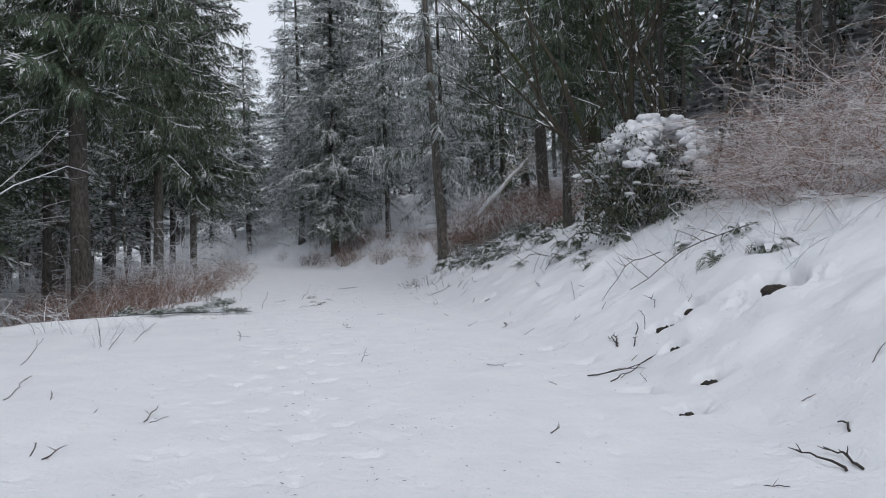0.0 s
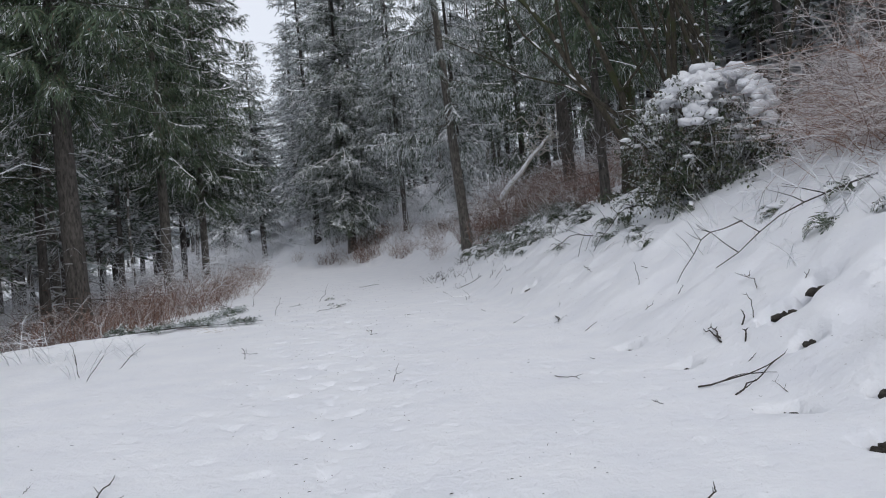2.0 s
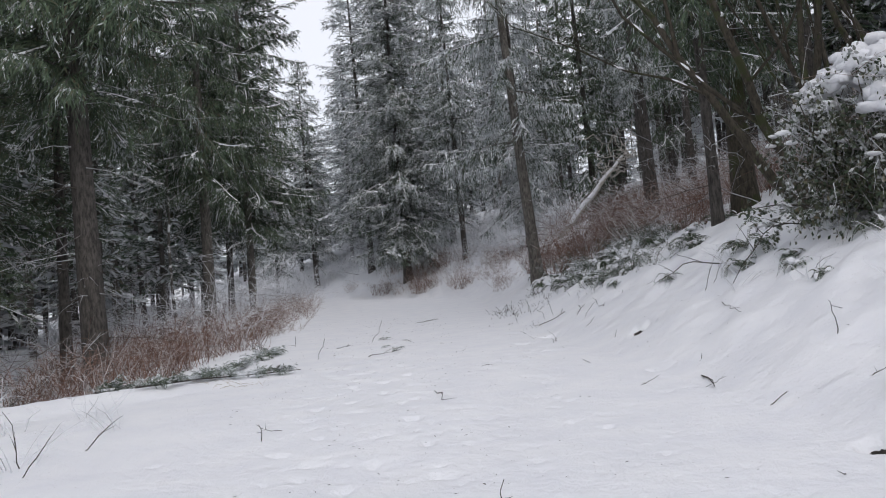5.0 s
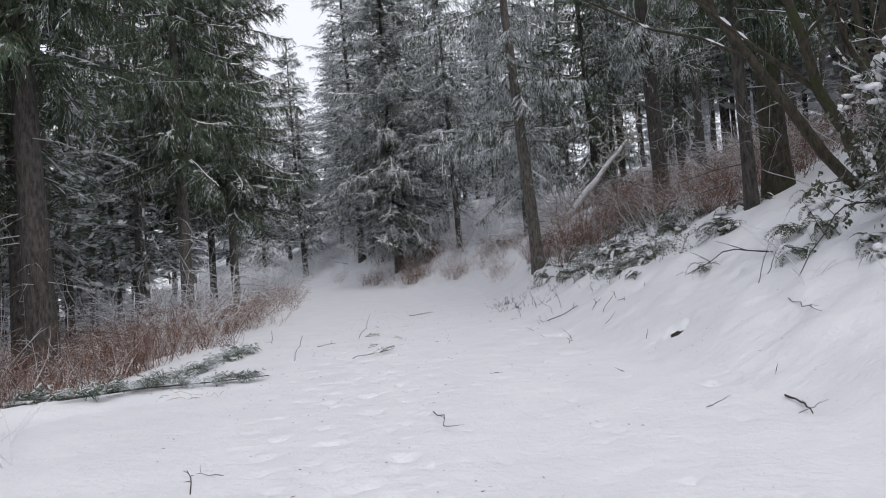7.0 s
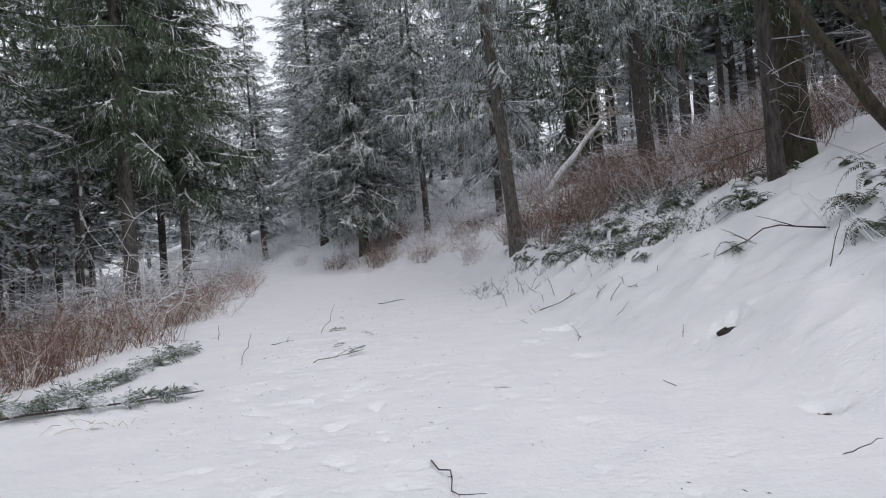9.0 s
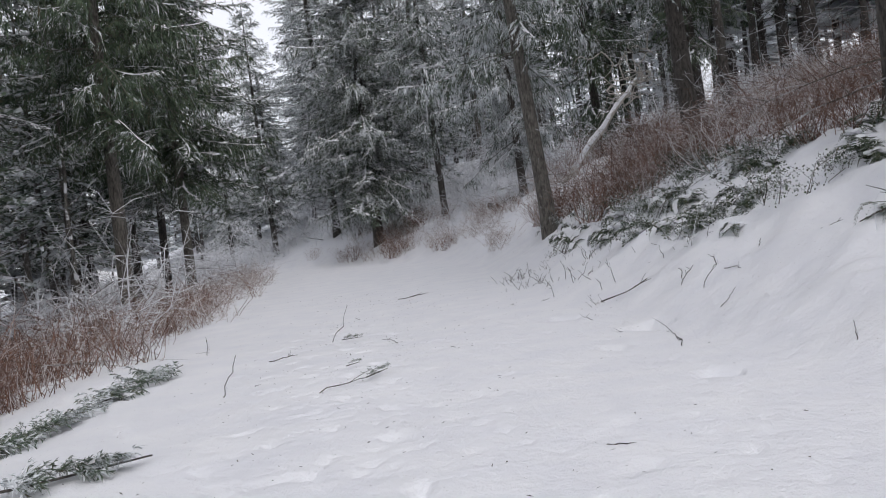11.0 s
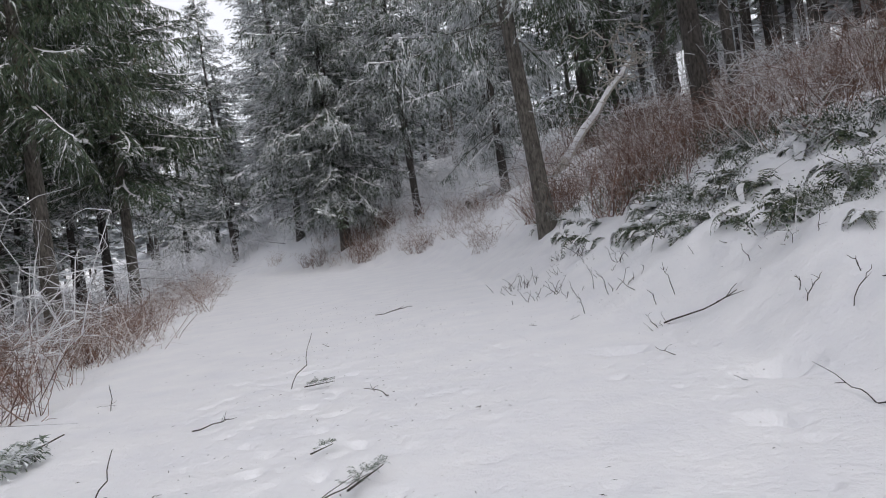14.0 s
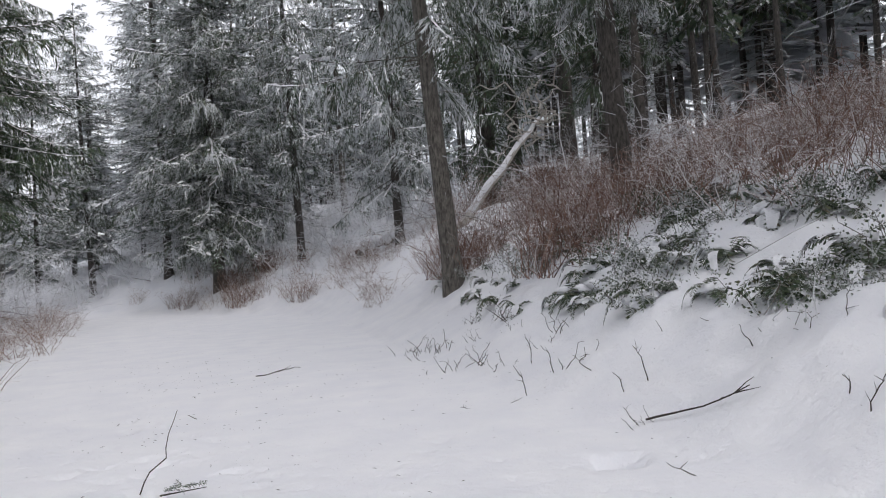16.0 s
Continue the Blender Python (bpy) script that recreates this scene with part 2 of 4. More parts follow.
def build_ground():
    gx, gy = steps(-3.0, 7.0, 0.048, -900, 900, 1.16), steps(-5.2, 22, 0.048, -500, 1500, 1.10)
    X, Y = np.meshgrid(gx, gy, indexing="ij")
    Z = land(X, Y)
    r = np.random.default_rng(11)
    prints = []
    for k in range(46):                        # a walker's trail up the track
        y = -5 + k * 0.62
        prints.append((0.35 + 0.22 * (-1) ** k + r.normal(0, 0.10) - 0.012 * y, y + r.normal(0, 0.06), 0.06, 0.11, 0.10))
    for k in range(60):                        # an older trail beside it, half filled
        y = -5 + k * 0.5
        prints.append((-0.55 + 0.16 * (-1) ** k + r.normal(0, 0.16), y + r.normal(0, 0.1), 0.05, 0.09, 0.07))
    for k in range(46):                        # a dog's prints along the foot of the bank
        y = -4 + k * 0.6
        prints.append((2.5 + 0.5 * np.sin(y * 0.5) + 0.12 * (-1) ** k + r.normal(0, 0.06), y, 0.05, 0.06, 0.05))
    for k in range(330):
        prints.append((r.uniform(-2.2, 5.0), r.uniform(-5, 27), r.uniform(0.035, 0.075), r.uniform(0.04, 0.09), r.uniform(0.015, 0.045)))
    for k in range(460):                       # trampled snow along the middle
        prints.append((r.normal(0.1, 0.75), r.uniform(-5, 27), r.uniform(0.035, 0.06), r.uniform(0.04, 0.08), r.uniform(0.02, 0.05)))
    for hx, hy, hw, hd in HOLLOWS:
        prints.append((hx, hy + 0.10, hw * 1.15, hw, 1.7 * hd))
    for px, py, wx, wy, depth in prints:
        i0, i1 = np.searchsorted(gx, (px - 4 * wx, px + 4 * wx))
        j0, j1 = np.searchsorted(gy, (py - 4 * wy, py + 4 * wy))
        if i1 - i0 < 2 or j1 - j0 < 2:
            continue
        dx, dy = X[i0:i1, j0:j1] - px, Y[i0:i1, j0:j1] - py
        yaw = 1.1 * math.sin(37.0 * px + 11.0 * py)
        dx, dy = dx * math.cos(yaw) + dy * math.sin(yaw), dy * math.cos(yaw) - dx * math.sin(yaw)
        ragged = 1 + 0.6 * rolling(X[i0:i1, j0:j1], Y[i0:i1, j0:j1], 0.11, 5)
        q = ((dx / wx) ** 2 + (dy / wy) ** 2) * ragged
        Z[i0:i1, j0:j1] += 0.75 * depth * (0.07 * np.exp(-(np.sqrt(q) - 1.5) ** 2 * 3) - np.exp(-q / 1.1))
    a, b = len(gx), len(gy)
    i, j = np.meshgrid(np.arange(a - 1), np.arange(b - 1), indexing="ij")
    p, q, s, t = i * b + j, (i + 1) * b + j, (i + 1) * b + j + 1, i * b + j + 1
    f = np.concatenate([np.stack([p, q, s], -1).reshape(-1, 3), np.stack([p, s, t], -1).reshape(-1, 3)])
    ob = new("ground", mesh_from("ground", np.stack([X, Y, Z], -1).reshape(-1, 3), f, SNOW, True))
    tagged(ob, "snow-covered forest track and banks with shallow footprints", "ground", kind="structure")


HOLLOWS = [(3.81, 5.72, 0.13, 0.22), (3.77, 4.02, 0.12, 0.22), (4.60, 3.05, 0.10, 0.20), (3.63, 1.86, 0.12, 0.20), (4.25, 1.52, 0.12, 0.26), (3.65, 0.82, 0.13, 0.20),
           (4.90, 3.93, 0.17, 0.30), (5.28, 3.95, 0.17, 0.30), (5.85, 2.95, 0.28, 0.50), (3.75, 10.5, 0.10, 0.14), (4.53, 13.5, 0.16, 0.18), (3.74, 17.55, 0.20, 0.18),
           (3.15, 19.4, 0.18, 0.14), (2.9, 16.2, 0.12, 0.10), (3.1, 14.2, 0.14, 0.10)]
build_ground()

# ---------------------------------------------------------------- conifer sprays
def spray(length, seed, hang, tight=1.0):
    """One spruce branch along +x: wood, needle sprays and the snow lying on it."""
    r = np.random.default_rng(seed)
    wood, green, white = Heap(), Heap(), Heap()
    down = np.array([0, 0, -1.0])
    bend, droop, lift = r.uniform(-0.16, 0.16), 0.16 + 0.16 * hang + r.uniform(-0.05, 0.08), r.uniform(0.02, 0.14)
    ph = r.uniform(0, 6.28)

    def axis(u):
        u = np.asarray(u, float)
        return np.stack([length * u * (1 - 0.08 * u), length * (bend * u * u + 0.02 * np.sin(7 * u + ph)), length * (0.06 * u - droop * u ** 1.7 + lift * u ** 4)], -1)
    s = np.linspace(0, 1, 7)
    tube(wood, axis(s), 0.006 * length * (1 - 0.85 * s) + 0.003, 3)
    count = max(6, int(length / (0.13 / tight)))
    bare = r.uniform(0.04, 0.16)                      # the needleless inner part
    for k in range(count):
        u = min(1.0, bare + (1 - bare) * (k + r.uniform(0, 1.0)) / count)
        base = axis(u)
        for side in (-1, 1):
            if r.random() < 0.16:
                continue
            reach = min(0.95, 0.42 * length) * (0.30 + 0.70 * np.sin(np.pi * min(1, 0.16 + 0.84 * u) ** 0.9)) * r.choice((0.45, 0.8, 1.0, 1.3)) * r.uniform(0.8, 1.15)
            reach = max(reach, 0.16)
            yaw = side * radians(r.uniform(25, 72))
            fall = (0.16 + 1.15 * hang) * r.uniform(0.4, 1.5)
            d = np.array([np.cos(yaw), np.sin(yaw), r.normal(0, 0.10)])
            m = max(3, int(reach / 0.085))
            q = (np.arange(m) + 0.5) / m
            pts = base + reach * (q[:, None] * d) * (1 - 0.45 * hang * q[:, None]) + down * (fall * reach * q ** 1.5)[:, None] + r.normal(0, 0.008, (m, 3))
            ends = np.concatenate([base[None], pts])
            dirs = np.gradient(ends, axis=0)[1:]
            dirs /= np.linalg.norm(dirs, axis=1)[:, None] + 1e-9
            flat = np.cross(dirs, [0, 0, 1.0]) + r.normal(0, 0.25, (m, 3))
            flat /= np.linalg.norm(flat, axis=1)[:, None] + 1e-9
            for w in (-1, 1):
                l2 = (0.170 - 0.06 * q) * r.uniform(0.5, 1.4, m)
                tip = pts + l2[:, None] * (0.85 * dirs + r.uniform(0.25, 0.8, m)[:, None] * w * flat) + down * (l2 * r.uniform(-0.1, 0.35 + 0.6 * hang, m))[:, None]
                wid = 0.031 * r.uniform(0.7, 1.4, m)[:, None]
                a, b = pts - dirs * wid * 1.3, pts + dirs * wid * 1.3 + np.array([0, 0, 0.008])
                green.add(np.stack([a, b, tip], 1).reshape(-1, 3), np.arange(3 * m).reshape(-1, 3))
            wv = flat[-1] * 0.014
            green.add([base - wv, base + wv, ends[-1] + dirs[-1] * 0.10], [0, 1, 2])
            if r.random() < (0.12 + 0.65 * u * u) * (1 - 0.6 * hang):      # snow lying on the twig
                i, wide = m // 2, r.uniform(0.012, 0.045)
                mid, head, tail = pts[i], base * 0.7 + pts[i] * 0.3, pts[-1]
                up = np.array([0, 0, 0.025 + 0.5 * wide])
                wv2 = flat[i] * wide
                white.add([head, mid - wv2, tail, mid + wv2, mid + up], [[0, 1, 4], [1, 2, 4], [2, 3, 4], [3, 0, 4]])
    for k in range(1 + int(1.6 * length)):            # clumps caught near the tip
        c = axis(r.uniform(0.5, 1.0)) + np.array([r.normal(0, 0.05), r.normal(0, 0.10 * length ** 0.5), -0.01])
        w, n = r.uniform(0.04, 0.12), 6
        az = np.linspace(0, 2 * np.pi, n, endpoint=False) + r.normal(0, 0.2, n)
        rim = c + np.stack([w * 1.4 * np.cos(az), w * np.sin(az), -0.35 * w * r.random(n)], -1) * r.uniform(0.6, 1.3, (n, 1))
        i = np.arange(n)
        white.add(np.concatenate([rim, [c + [0, 0, 0.45 * w]]]), np.stack([i, (i + 1) % n, 0 * i + n], -1))
    q = np.linspace(0.30, 0.98, 9)                    # snow along the branch itself
    p = axis(q)
    wid = (0.006 + 0.040 * np.sin(np.pi * q) * r.uniform(0.1, 1.4, 9)) * min(1, length / 2)
    v = np.stack([p - [0, 1, 0] * wid[:, None], p + np.array([0, 0, 0.03]), p + [0, 1, 0] * wid[:, None]], 1)
    f = []
    for k in range(8):
        a = 3 * k
        f += [[a, a + 3, a + 4], [a, a + 4, a + 1], [a + 1, a + 4, a + 5], [a + 1, a + 5, a + 2]]
    white.add(v.reshape(-1, 3), f)
    return wood.arrays(), green.arrays(), white.arrays()


SPRAYS = {}
for hang_key, hang in (("flat", 0.12), ("weeping", 0.75)):
    for size in (0.9, 1.7, 2.7, 4.0):
        for tight_key, tight in (("full", 1.0), ("thin", 0.55)):
            SPRAYS[hang_key, size, tight_key] = [spray(size, int(size * 100) + 17 * k + (900 if hang > 0.5 else 0), hang, tight) for k in range(3)]


def coarse_spray(length, seed, hang):
    """A branch for trees far off: fewer and larger sprays."""
    r = np.random.default_rng(seed)
    wood, green, white = Heap(), Heap(), Heap()
    tube(wood, [(0, 0, 0), (length * 0.6, 0, -0.06 * length)], (0.02, 0.008), 3)
    count = int(5 + 2.5 * length)
    for k in range(count):
        u = 0.15 + 0.85 * (k + r.random()) / count
        base = np.array([length * u, 0, length * (0.05 * u - (0.16 + 0.14 * hang) * u ** 1.7)])
        for side in (-1, 1):
            ln = max(0.25, min(0.9, 0.36 * length) * (1.15 - 0.75 * u)) * r.uniform(0.7, 1.2)
            yaw = side * radians(r.uniform(35, 70))
            tip = base + ln * np.array([np.cos(yaw), np.sin(yaw), -(0.15 + 0.9 * hang) * r.uniform(0.5, 1.4)])
            mid = base * 0.55 + tip * 0.45 + r.normal(0, 0.03, 3)
            w = np.array([0.13, 0.045 * side, 0.050])
            green.add([base - w * 0.3, mid - w, tip, mid + w], [[0, 1, 2], [0, 2, 3]])
            if r.random() < 0.28:
                white.add([base, mid + w * 0.9 + [0, 0, 0.03], tip, mid - w * 0.9 + [0, 0, 0.03]], [[0, 1, 2], [0, 2, 3]])
    return wood.arrays(), green.arrays(), white.arrays()


for hang_key, hang in (("flat", 0.12), ("weeping", 0.75)):
    for size in (0.9, 1.7, 2.7, 4.0):
        SPRAYS[hang_key, size, "coarse"] = [coarse_spray(size, int(size * 70) + 13 * k, hang) for k in range(3)]


def trunk_axis(height, lean, sway, r):
    u = np.linspace(0, 1, 15) ** 1.35
    ph = r.uniform(0, 6.28)
    p = np.stack([np.tan(radians(lean[0])) * height * u + sway * np.sin(3 * u + ph) - sway * np.sin(ph),
                  np.tan(radians(lean[1])) * height * u + sway * np.cos(2.3 * u + ph) - sway * np.cos(ph), height * u], -1)
    return u, p


def conifer(m, height, dia, crown_from, reach, seed, lean=(0, 0), hang="flat", tight="full", snow=0.5, needles=None, bark=None, gap=0.36,
            label="", group="", dead=14, fine_to=99, taper=0.8, low_reach=0.75, whorl=5, name="spruce_tree"):
    """A spruce: trunk, bare lower twigs, crown of sprays, and the snow that lies on it."""
    r = np.random.default_rng(seed)
    root = thing(name, m, label, "tree", group)
    u, p = trunk_axis(height, lean, 0.10, r)
    wood, green, white, stubs = Heap(), Heap(), Heap(), Heap()
    rad = 0.5 * dia * (1 - 0.93 * u) + 0.17 * dia * np.exp(-u * height / 0.3)
    p0 = p.copy()
    p0[0, 2] -= 0.35
    body = Heap()
    tube(body, p0, rad, 12, 0.05)
    part("trunk", body.mesh("trunk", bark or BARK, True), root)
    h = crown_from
    twist = r.uniform(0, 6.28)
    while h < height - 0.3:
        f = (h - crown_from) / (height - crown_from)
        size = reach * (1 - f) ** taper * (low_reach + (1 - low_reach) * min(1, f / 0.12)) + 0.25
        for k in range(whorl):
            twist += 2.399 + r.normal(0, 0.25)
            ln = size * r.choice((0.55, 0.8, 1.0, 1.12)) * r.uniform(0.85, 1.1)
            key = min((0.9, 1.7, 2.7, 4.0), key=lambda q: abs(math.log(q / ln)))
            w, g, s = SPRAYS[hang if hang != "mixed" else ("flat", "weeping")[int(r.integers(2))], key, tight if h < fine_to else "coarse"][r.integers(3)]
            sc = ln / key
            tilt = radians(-13 + 30 * f + r.normal(0, 9))
            mat = np.array((Matrix.Rotation(twist, 3, "Z") @ Matrix.Rotation(-tilt, 3, "Y") @ Matrix.Rotation(r.normal(0, 0.3), 3, "X"))) * sc
            hh = h + r.uniform(-1.1, 1.1) * gap
            base = np.array([np.interp(hh, p[:, 2], p[:, 0]), np.interp(hh, p[:, 2], p[:, 1]), hh])
            wood.add(w[0] @ mat.T + base, w[1])
            green.add(g[0] @ mat.T + base, g[1])
            if r.random() < snow:
                white.add(s[0] @ mat.T + base, s[1])
        h += gap * (1.0 if h < 13 else (1.1 if fine_to < 99 else 2.4)) * r.uniform(0.8, 1.2)
    for k in range(dead):
        hh = r.uniform(0.6, max(1.2, crown_from + 1.0))
        base = np.array([np.interp(hh, p[:, 2], p[:, 0]), np.interp(hh, p[:, 2], p[:, 1]), hh])
        a, ln = r.uniform(0, 6.28), r.uniform(0.5, 2.8)
        q = np.linspace(0, 1, 5)[:, None]
        d = np.array([np.cos(a), np.sin(a), r.uniform(-0.35, 0.2)])
        pts = base + ln * q * d + np.array([0, 0, -0.18 * ln]) * q ** 2 + r.normal(0, 0.02, (5, 3))
        tube(stubs, pts, np.linspace(0.014, 0.004, 5), 3)
        for j in range(4):
            b0 = pts[r.integers(1, 5)]
            dd = d + r.normal(0, 0.6, 3)
            tube(stubs, np.stack([b0, b0 + dd * 0.2 * ln, b0 + dd * 0.38 * ln - [0, 0, 0.05]]), (0.006, 0.004, 0.002), 3)
    tagged(part("limbwork", wood.mesh("limbs", bark or BARK), root), kind="stuff")
    tagged(part("crown", green.mesh("crown", needles or NEEDLE_MID), root), kind="stuff")
    if white.n:
        tagged(part("snow", white.mesh("snow", SNOW_CLEAN), root, "snow lying along the branches"), kind="stuff")
    if stubs.n:
        tagged(part("deadwood", stubs.mesh("dead_branches", DEAD_TWIG), root), kind="stuff")
    return root


NEAR = [  # x, y, height, dia, crown from, reach, lean, hang, fullness, spacing, snow, needles, bark, label
    (6.40, 32.95, 24, 0.50, 5.6, 4.2, (-4.2, 0), "weeping", "full", 1.25, 0.55, NEEDLE_MID, BARK_GREY, "leaning spruce with bare grey lower trunk at the track's edge"),
    (8.6, 46.5, 23, 0.40, 2.8, 3.6, (-2.0, 0), "weeping", "full", 0.70, 0.7, NEEDLE_RIME, BARK, "frosted spruce with hanging twigs behind the leaning log"),
    (12.6, 46.0, 22, 0.44, 2.0, 3.2, (-2.0, 0), "weeping", "thin", 0.50, 0.4, NEEDLE_DARK, BARK, "dark spruce branched to the ground on the bank"),
    (15.8, 41.5, 24, 0.46, 4.0, 3.2, (-2.0, 0), "weeping", "thin", 0.55, 0.4, NEEDLE_DARK, BARK, "dark spruce on the bank above the leaning log"),
    (1.60, 58.0, 30, 0.62, 2.6, 5.0, (-1, 0), "mixed", "full", 0.34, 0.9, NEEDLE_MID, BARK, "tall snow-laden spruce with branches nearly to the ground"),
    (-7.0, 20.3, 24, 0.66, 7.4, 4.2, (-1.0, 0), "mixed", "full", 0.50, 0.22, NEEDLE_DARK, BARK, "big dark spruce beside the track with snow dusting"),
    (-7.9, 37.0, 25, 0.56, 7.0, 4.2, (-0.3, 0), "weeping", "full", 0.52, 0.5, NEEDLE_DARK, BARK_GREY, "spruce with long straight grey trunk and drooping boughs"),
    (-7.4, 45.5, 29, 0.46, 6.0, 5.0, (0.2, 0), "mixed", "full", 0.46, 0.75, NEEDLE_DARK, BARK_GREY, "spruce with dark boughs above a straight trunk"),
    (-9.3, 49.0, 30, 0.42, 5.4, 5.2, (0.3, 0), "mixed", "thin", 0.42, 0.7, NEEDLE_MID, BARK, "dark tall spruce dusted with snow"),
    (-6.6, 76.8, 21.5, 0.50, 3.6, 4.4, (-1.5, 0), "mixed", "thin", 0.36, 0.7, NEEDLE_MID, BARK, "spruce standing where the track bends away"),
    (11.8, 33.7, 25, 0.66, 6.0, 3.2, (-3.0, 0), "weeping", "thin", 0.55, 0.25, NEEDLE_MID, BARK, "thick spruce on the bank above brown canes"),
    (9.9, 20.8, 23, 0.66, 4.8, 3.0, (-1.5, 0), "weeping", "full", 0.60, 0.2, NEEDLE_DARK, BARK_MOSS, "thick dark spruce on the bank with flared foot"),
    (8.25, 18.8, 20, 0.28, 4.4, 2.4, (-2.0, 0), "weeping", "thin", 0.50, 0.2, NEEDLE_DARK, BARK, "slim dark spruce on the bank"),
    (-1.2, 69.0, 31, 0.55, 3.0, 4.6, (-1, 0), "flat", "thin", 0.50, 0.9, NEEDLE_RIME, BARK, "tall frosted spruce beyond the bend"),
    (-11.6, 22.5, 24, 0.44, 3.6, 3.8, (0, 0), "flat", "thin", 0.55, 0.15, NEEDLE_DARK, BARK, "dark spruce branched low behind the track's edge"),
    (-12.8, 15.8, 23, 0.46, 2.4, 4.2, (0, 0), "flat", "thin", 0.50, 0.15, NEEDLE_DARK, BARK, "dark spruce branched low behind the track's edge"),
    (-14.2, 29.0, 25, 0.46, 5.0, 4.0, (0, 0), "weeping", "thin", 0.55, 0.25, NEEDLE_DARK, BARK, "dark spruce branched low behind the track's edge"),
    (-12.4, 36.0, 25, 0.40, 7.0, 3.4, (0, 0), "flat", "thin", 0.60, 0.5, NEEDLE_MID, BARK, "dark slim spruce behind the track's edge"),
    (-10.8, 80.0, 21, 0.42, 2.8, 4.2, (0, 0), "mixed", "thin", 0.45, 0.7, NEEDLE_MID, BARK, "shorter frosted spruce beyond the bend"),
    (-3.4, 83.0, 22.5, 0.44, 2.5, 4.2, (0, 0), "mixed", "thin", 0.45, 0.8, NEEDLE_RIME, BARK, "shorter frosted spruce beyond the bend"),
    (-9.4, 24.5, 22, 0.36, 5.0, 2.6, (0, 0), "flat", "thin", 0.50, 0.1, NEEDLE_DARK, BARK, "dark spruce branched low behind the track's edge"),
    (-14.5, 54.0, 30, 0.50, 4.5, 4.4, (0.5, 0), "flat", "thin", 0.50, 0.6, NEEDLE_MID, BARK, "tall spruce among others back from the track"),
    (5.6, 55.0, 24, 0.42, 4.8, 3.4, (-2.0, 0), "weeping", "thin", 0.45, 0.6, NEEDLE_MID, BARK, "spruce with slim dark trunk behind the bend"),
]
for i, (x, y, h, d, cf, rc, ln, hg, ti, gp, sn, nd, bk, lab) in enumerate(NEAR):
    conifer(on(x, y, 0), h, d, cf, rc, 100 + i, ln, hg, ti, sn, nd, bk, gp, label=lab, dead=26 if y < 50 else 14, fine_to=3.5 + 0.36 * (y + 6), taper=0.6, whorl=4 if i == 0 else 6)

# the plantation behind: six kinds of tree, set out many times
KINDS = [
    conifer(on(14.5, 47), 22, 0.36, 6.0, 2.4, 301, (-1.5, 0), "flat", "coarse", 0.5, NEEDLE_MID, BARK, 0.50, "plantation spruce with slim dark trunk", "plantation spruces", 18),
    conifer(on(18.5, 50), 24, 0.44, 7.5, 2.6, 302, (-1, 0.5), "weeping", "coarse", 0.4, NEEDLE_DARK, BARK, 0.50, "plantation spruce with slim dark trunk", "plantation spruces", 20),
    conifer(on(-13, 58), 23, 0.40, 4.0, 3.0, 303, (0.5, 0), "flat", "coarse", 0.6, NEEDLE_MID, BARK_GREY, 0.60, "plantation spruce with grey trunk", "plantation spruces", 18),
    conifer(on(-3.5, 92), 25, 0.46, 2.0, 3.6, 304, (0, 0), "flat", "coarse", 0.9, NEEDLE_RIME, BARK, 0.52, "snowy spruce beyond the bend", "plantation spruces", 8),
    conifer(on(-15.5, 11), 21, 0.40, 2.4, 3.4, 306, (0, 0.5), "flat", "coarse", 0.08, NEEDLE_DARK, BARK, 0.36, "dark plantation spruce branched nearly to the ground", "plantation spruces", 10, whorl=6),
    conifer(on(23, 44), 20, 0.34, 8.5, 2.2, 305, (-1, 0), "flat", "coarse", 0.3, NEEDLE_DARK, BARK, 0.45, "plantation spruce with slim dark trunk", "plantation spruces", 22),
]
r = np.random.default_rng(5)
spots = []


def clear(x, y, gap):
    if any((x - a) ** 2 + (y - b) ** 2 < gap * gap for a, b in spots):
        return False
    return all((x - q[0]) ** 2 + (y - q[1]) ** 2 > 2.6 ** 2 for q in NEAR)


def fill(kinds, count, x0, x1, y0, y1, gap, edge_gap):
    made, tries = 0, 0
    while made < count and tries < 4000:
        tries += 1
        x, y = r.uniform(x0, x1), r.uniform(y0, y1)
        if left_edge(y) - edge_gap < x < right_edge(y) + edge_gap or not clear(x, y, gap) or (-24 < x < -2.5 and y > 58):
            continue
        spots.append((x, y))
        s = r.uniform(0.82, 1.15)
        copy_thing(KINDS[kinds[made % len(kinds)]], on(x, y, r.uniform(0, 360)) @ Matrix.Scale(s, 4))
        made += 1


fill((0, 1, 5), 40, 15.5, 46, 30, 74, 2.6, 7.0)
fill((1, 5, 0), 26, 12, 34, 0, 26, 2.4, 6.5)
fill((2, 1, 2, 0), 44, -40, -8, 26, 80, 2.6, 4.5)
fill((3, 2, 3), 22, -24, 18, 64, 112, 3.4, 2.5)
fill((4, 1, 1), 15, -27, -12.5, 2, 26, 2.8, 4.5)
# unseen trees behind the start, added to shade the track
fill((0, 2), 10, -26, 26, -44, -14, 4.0, 1.0)


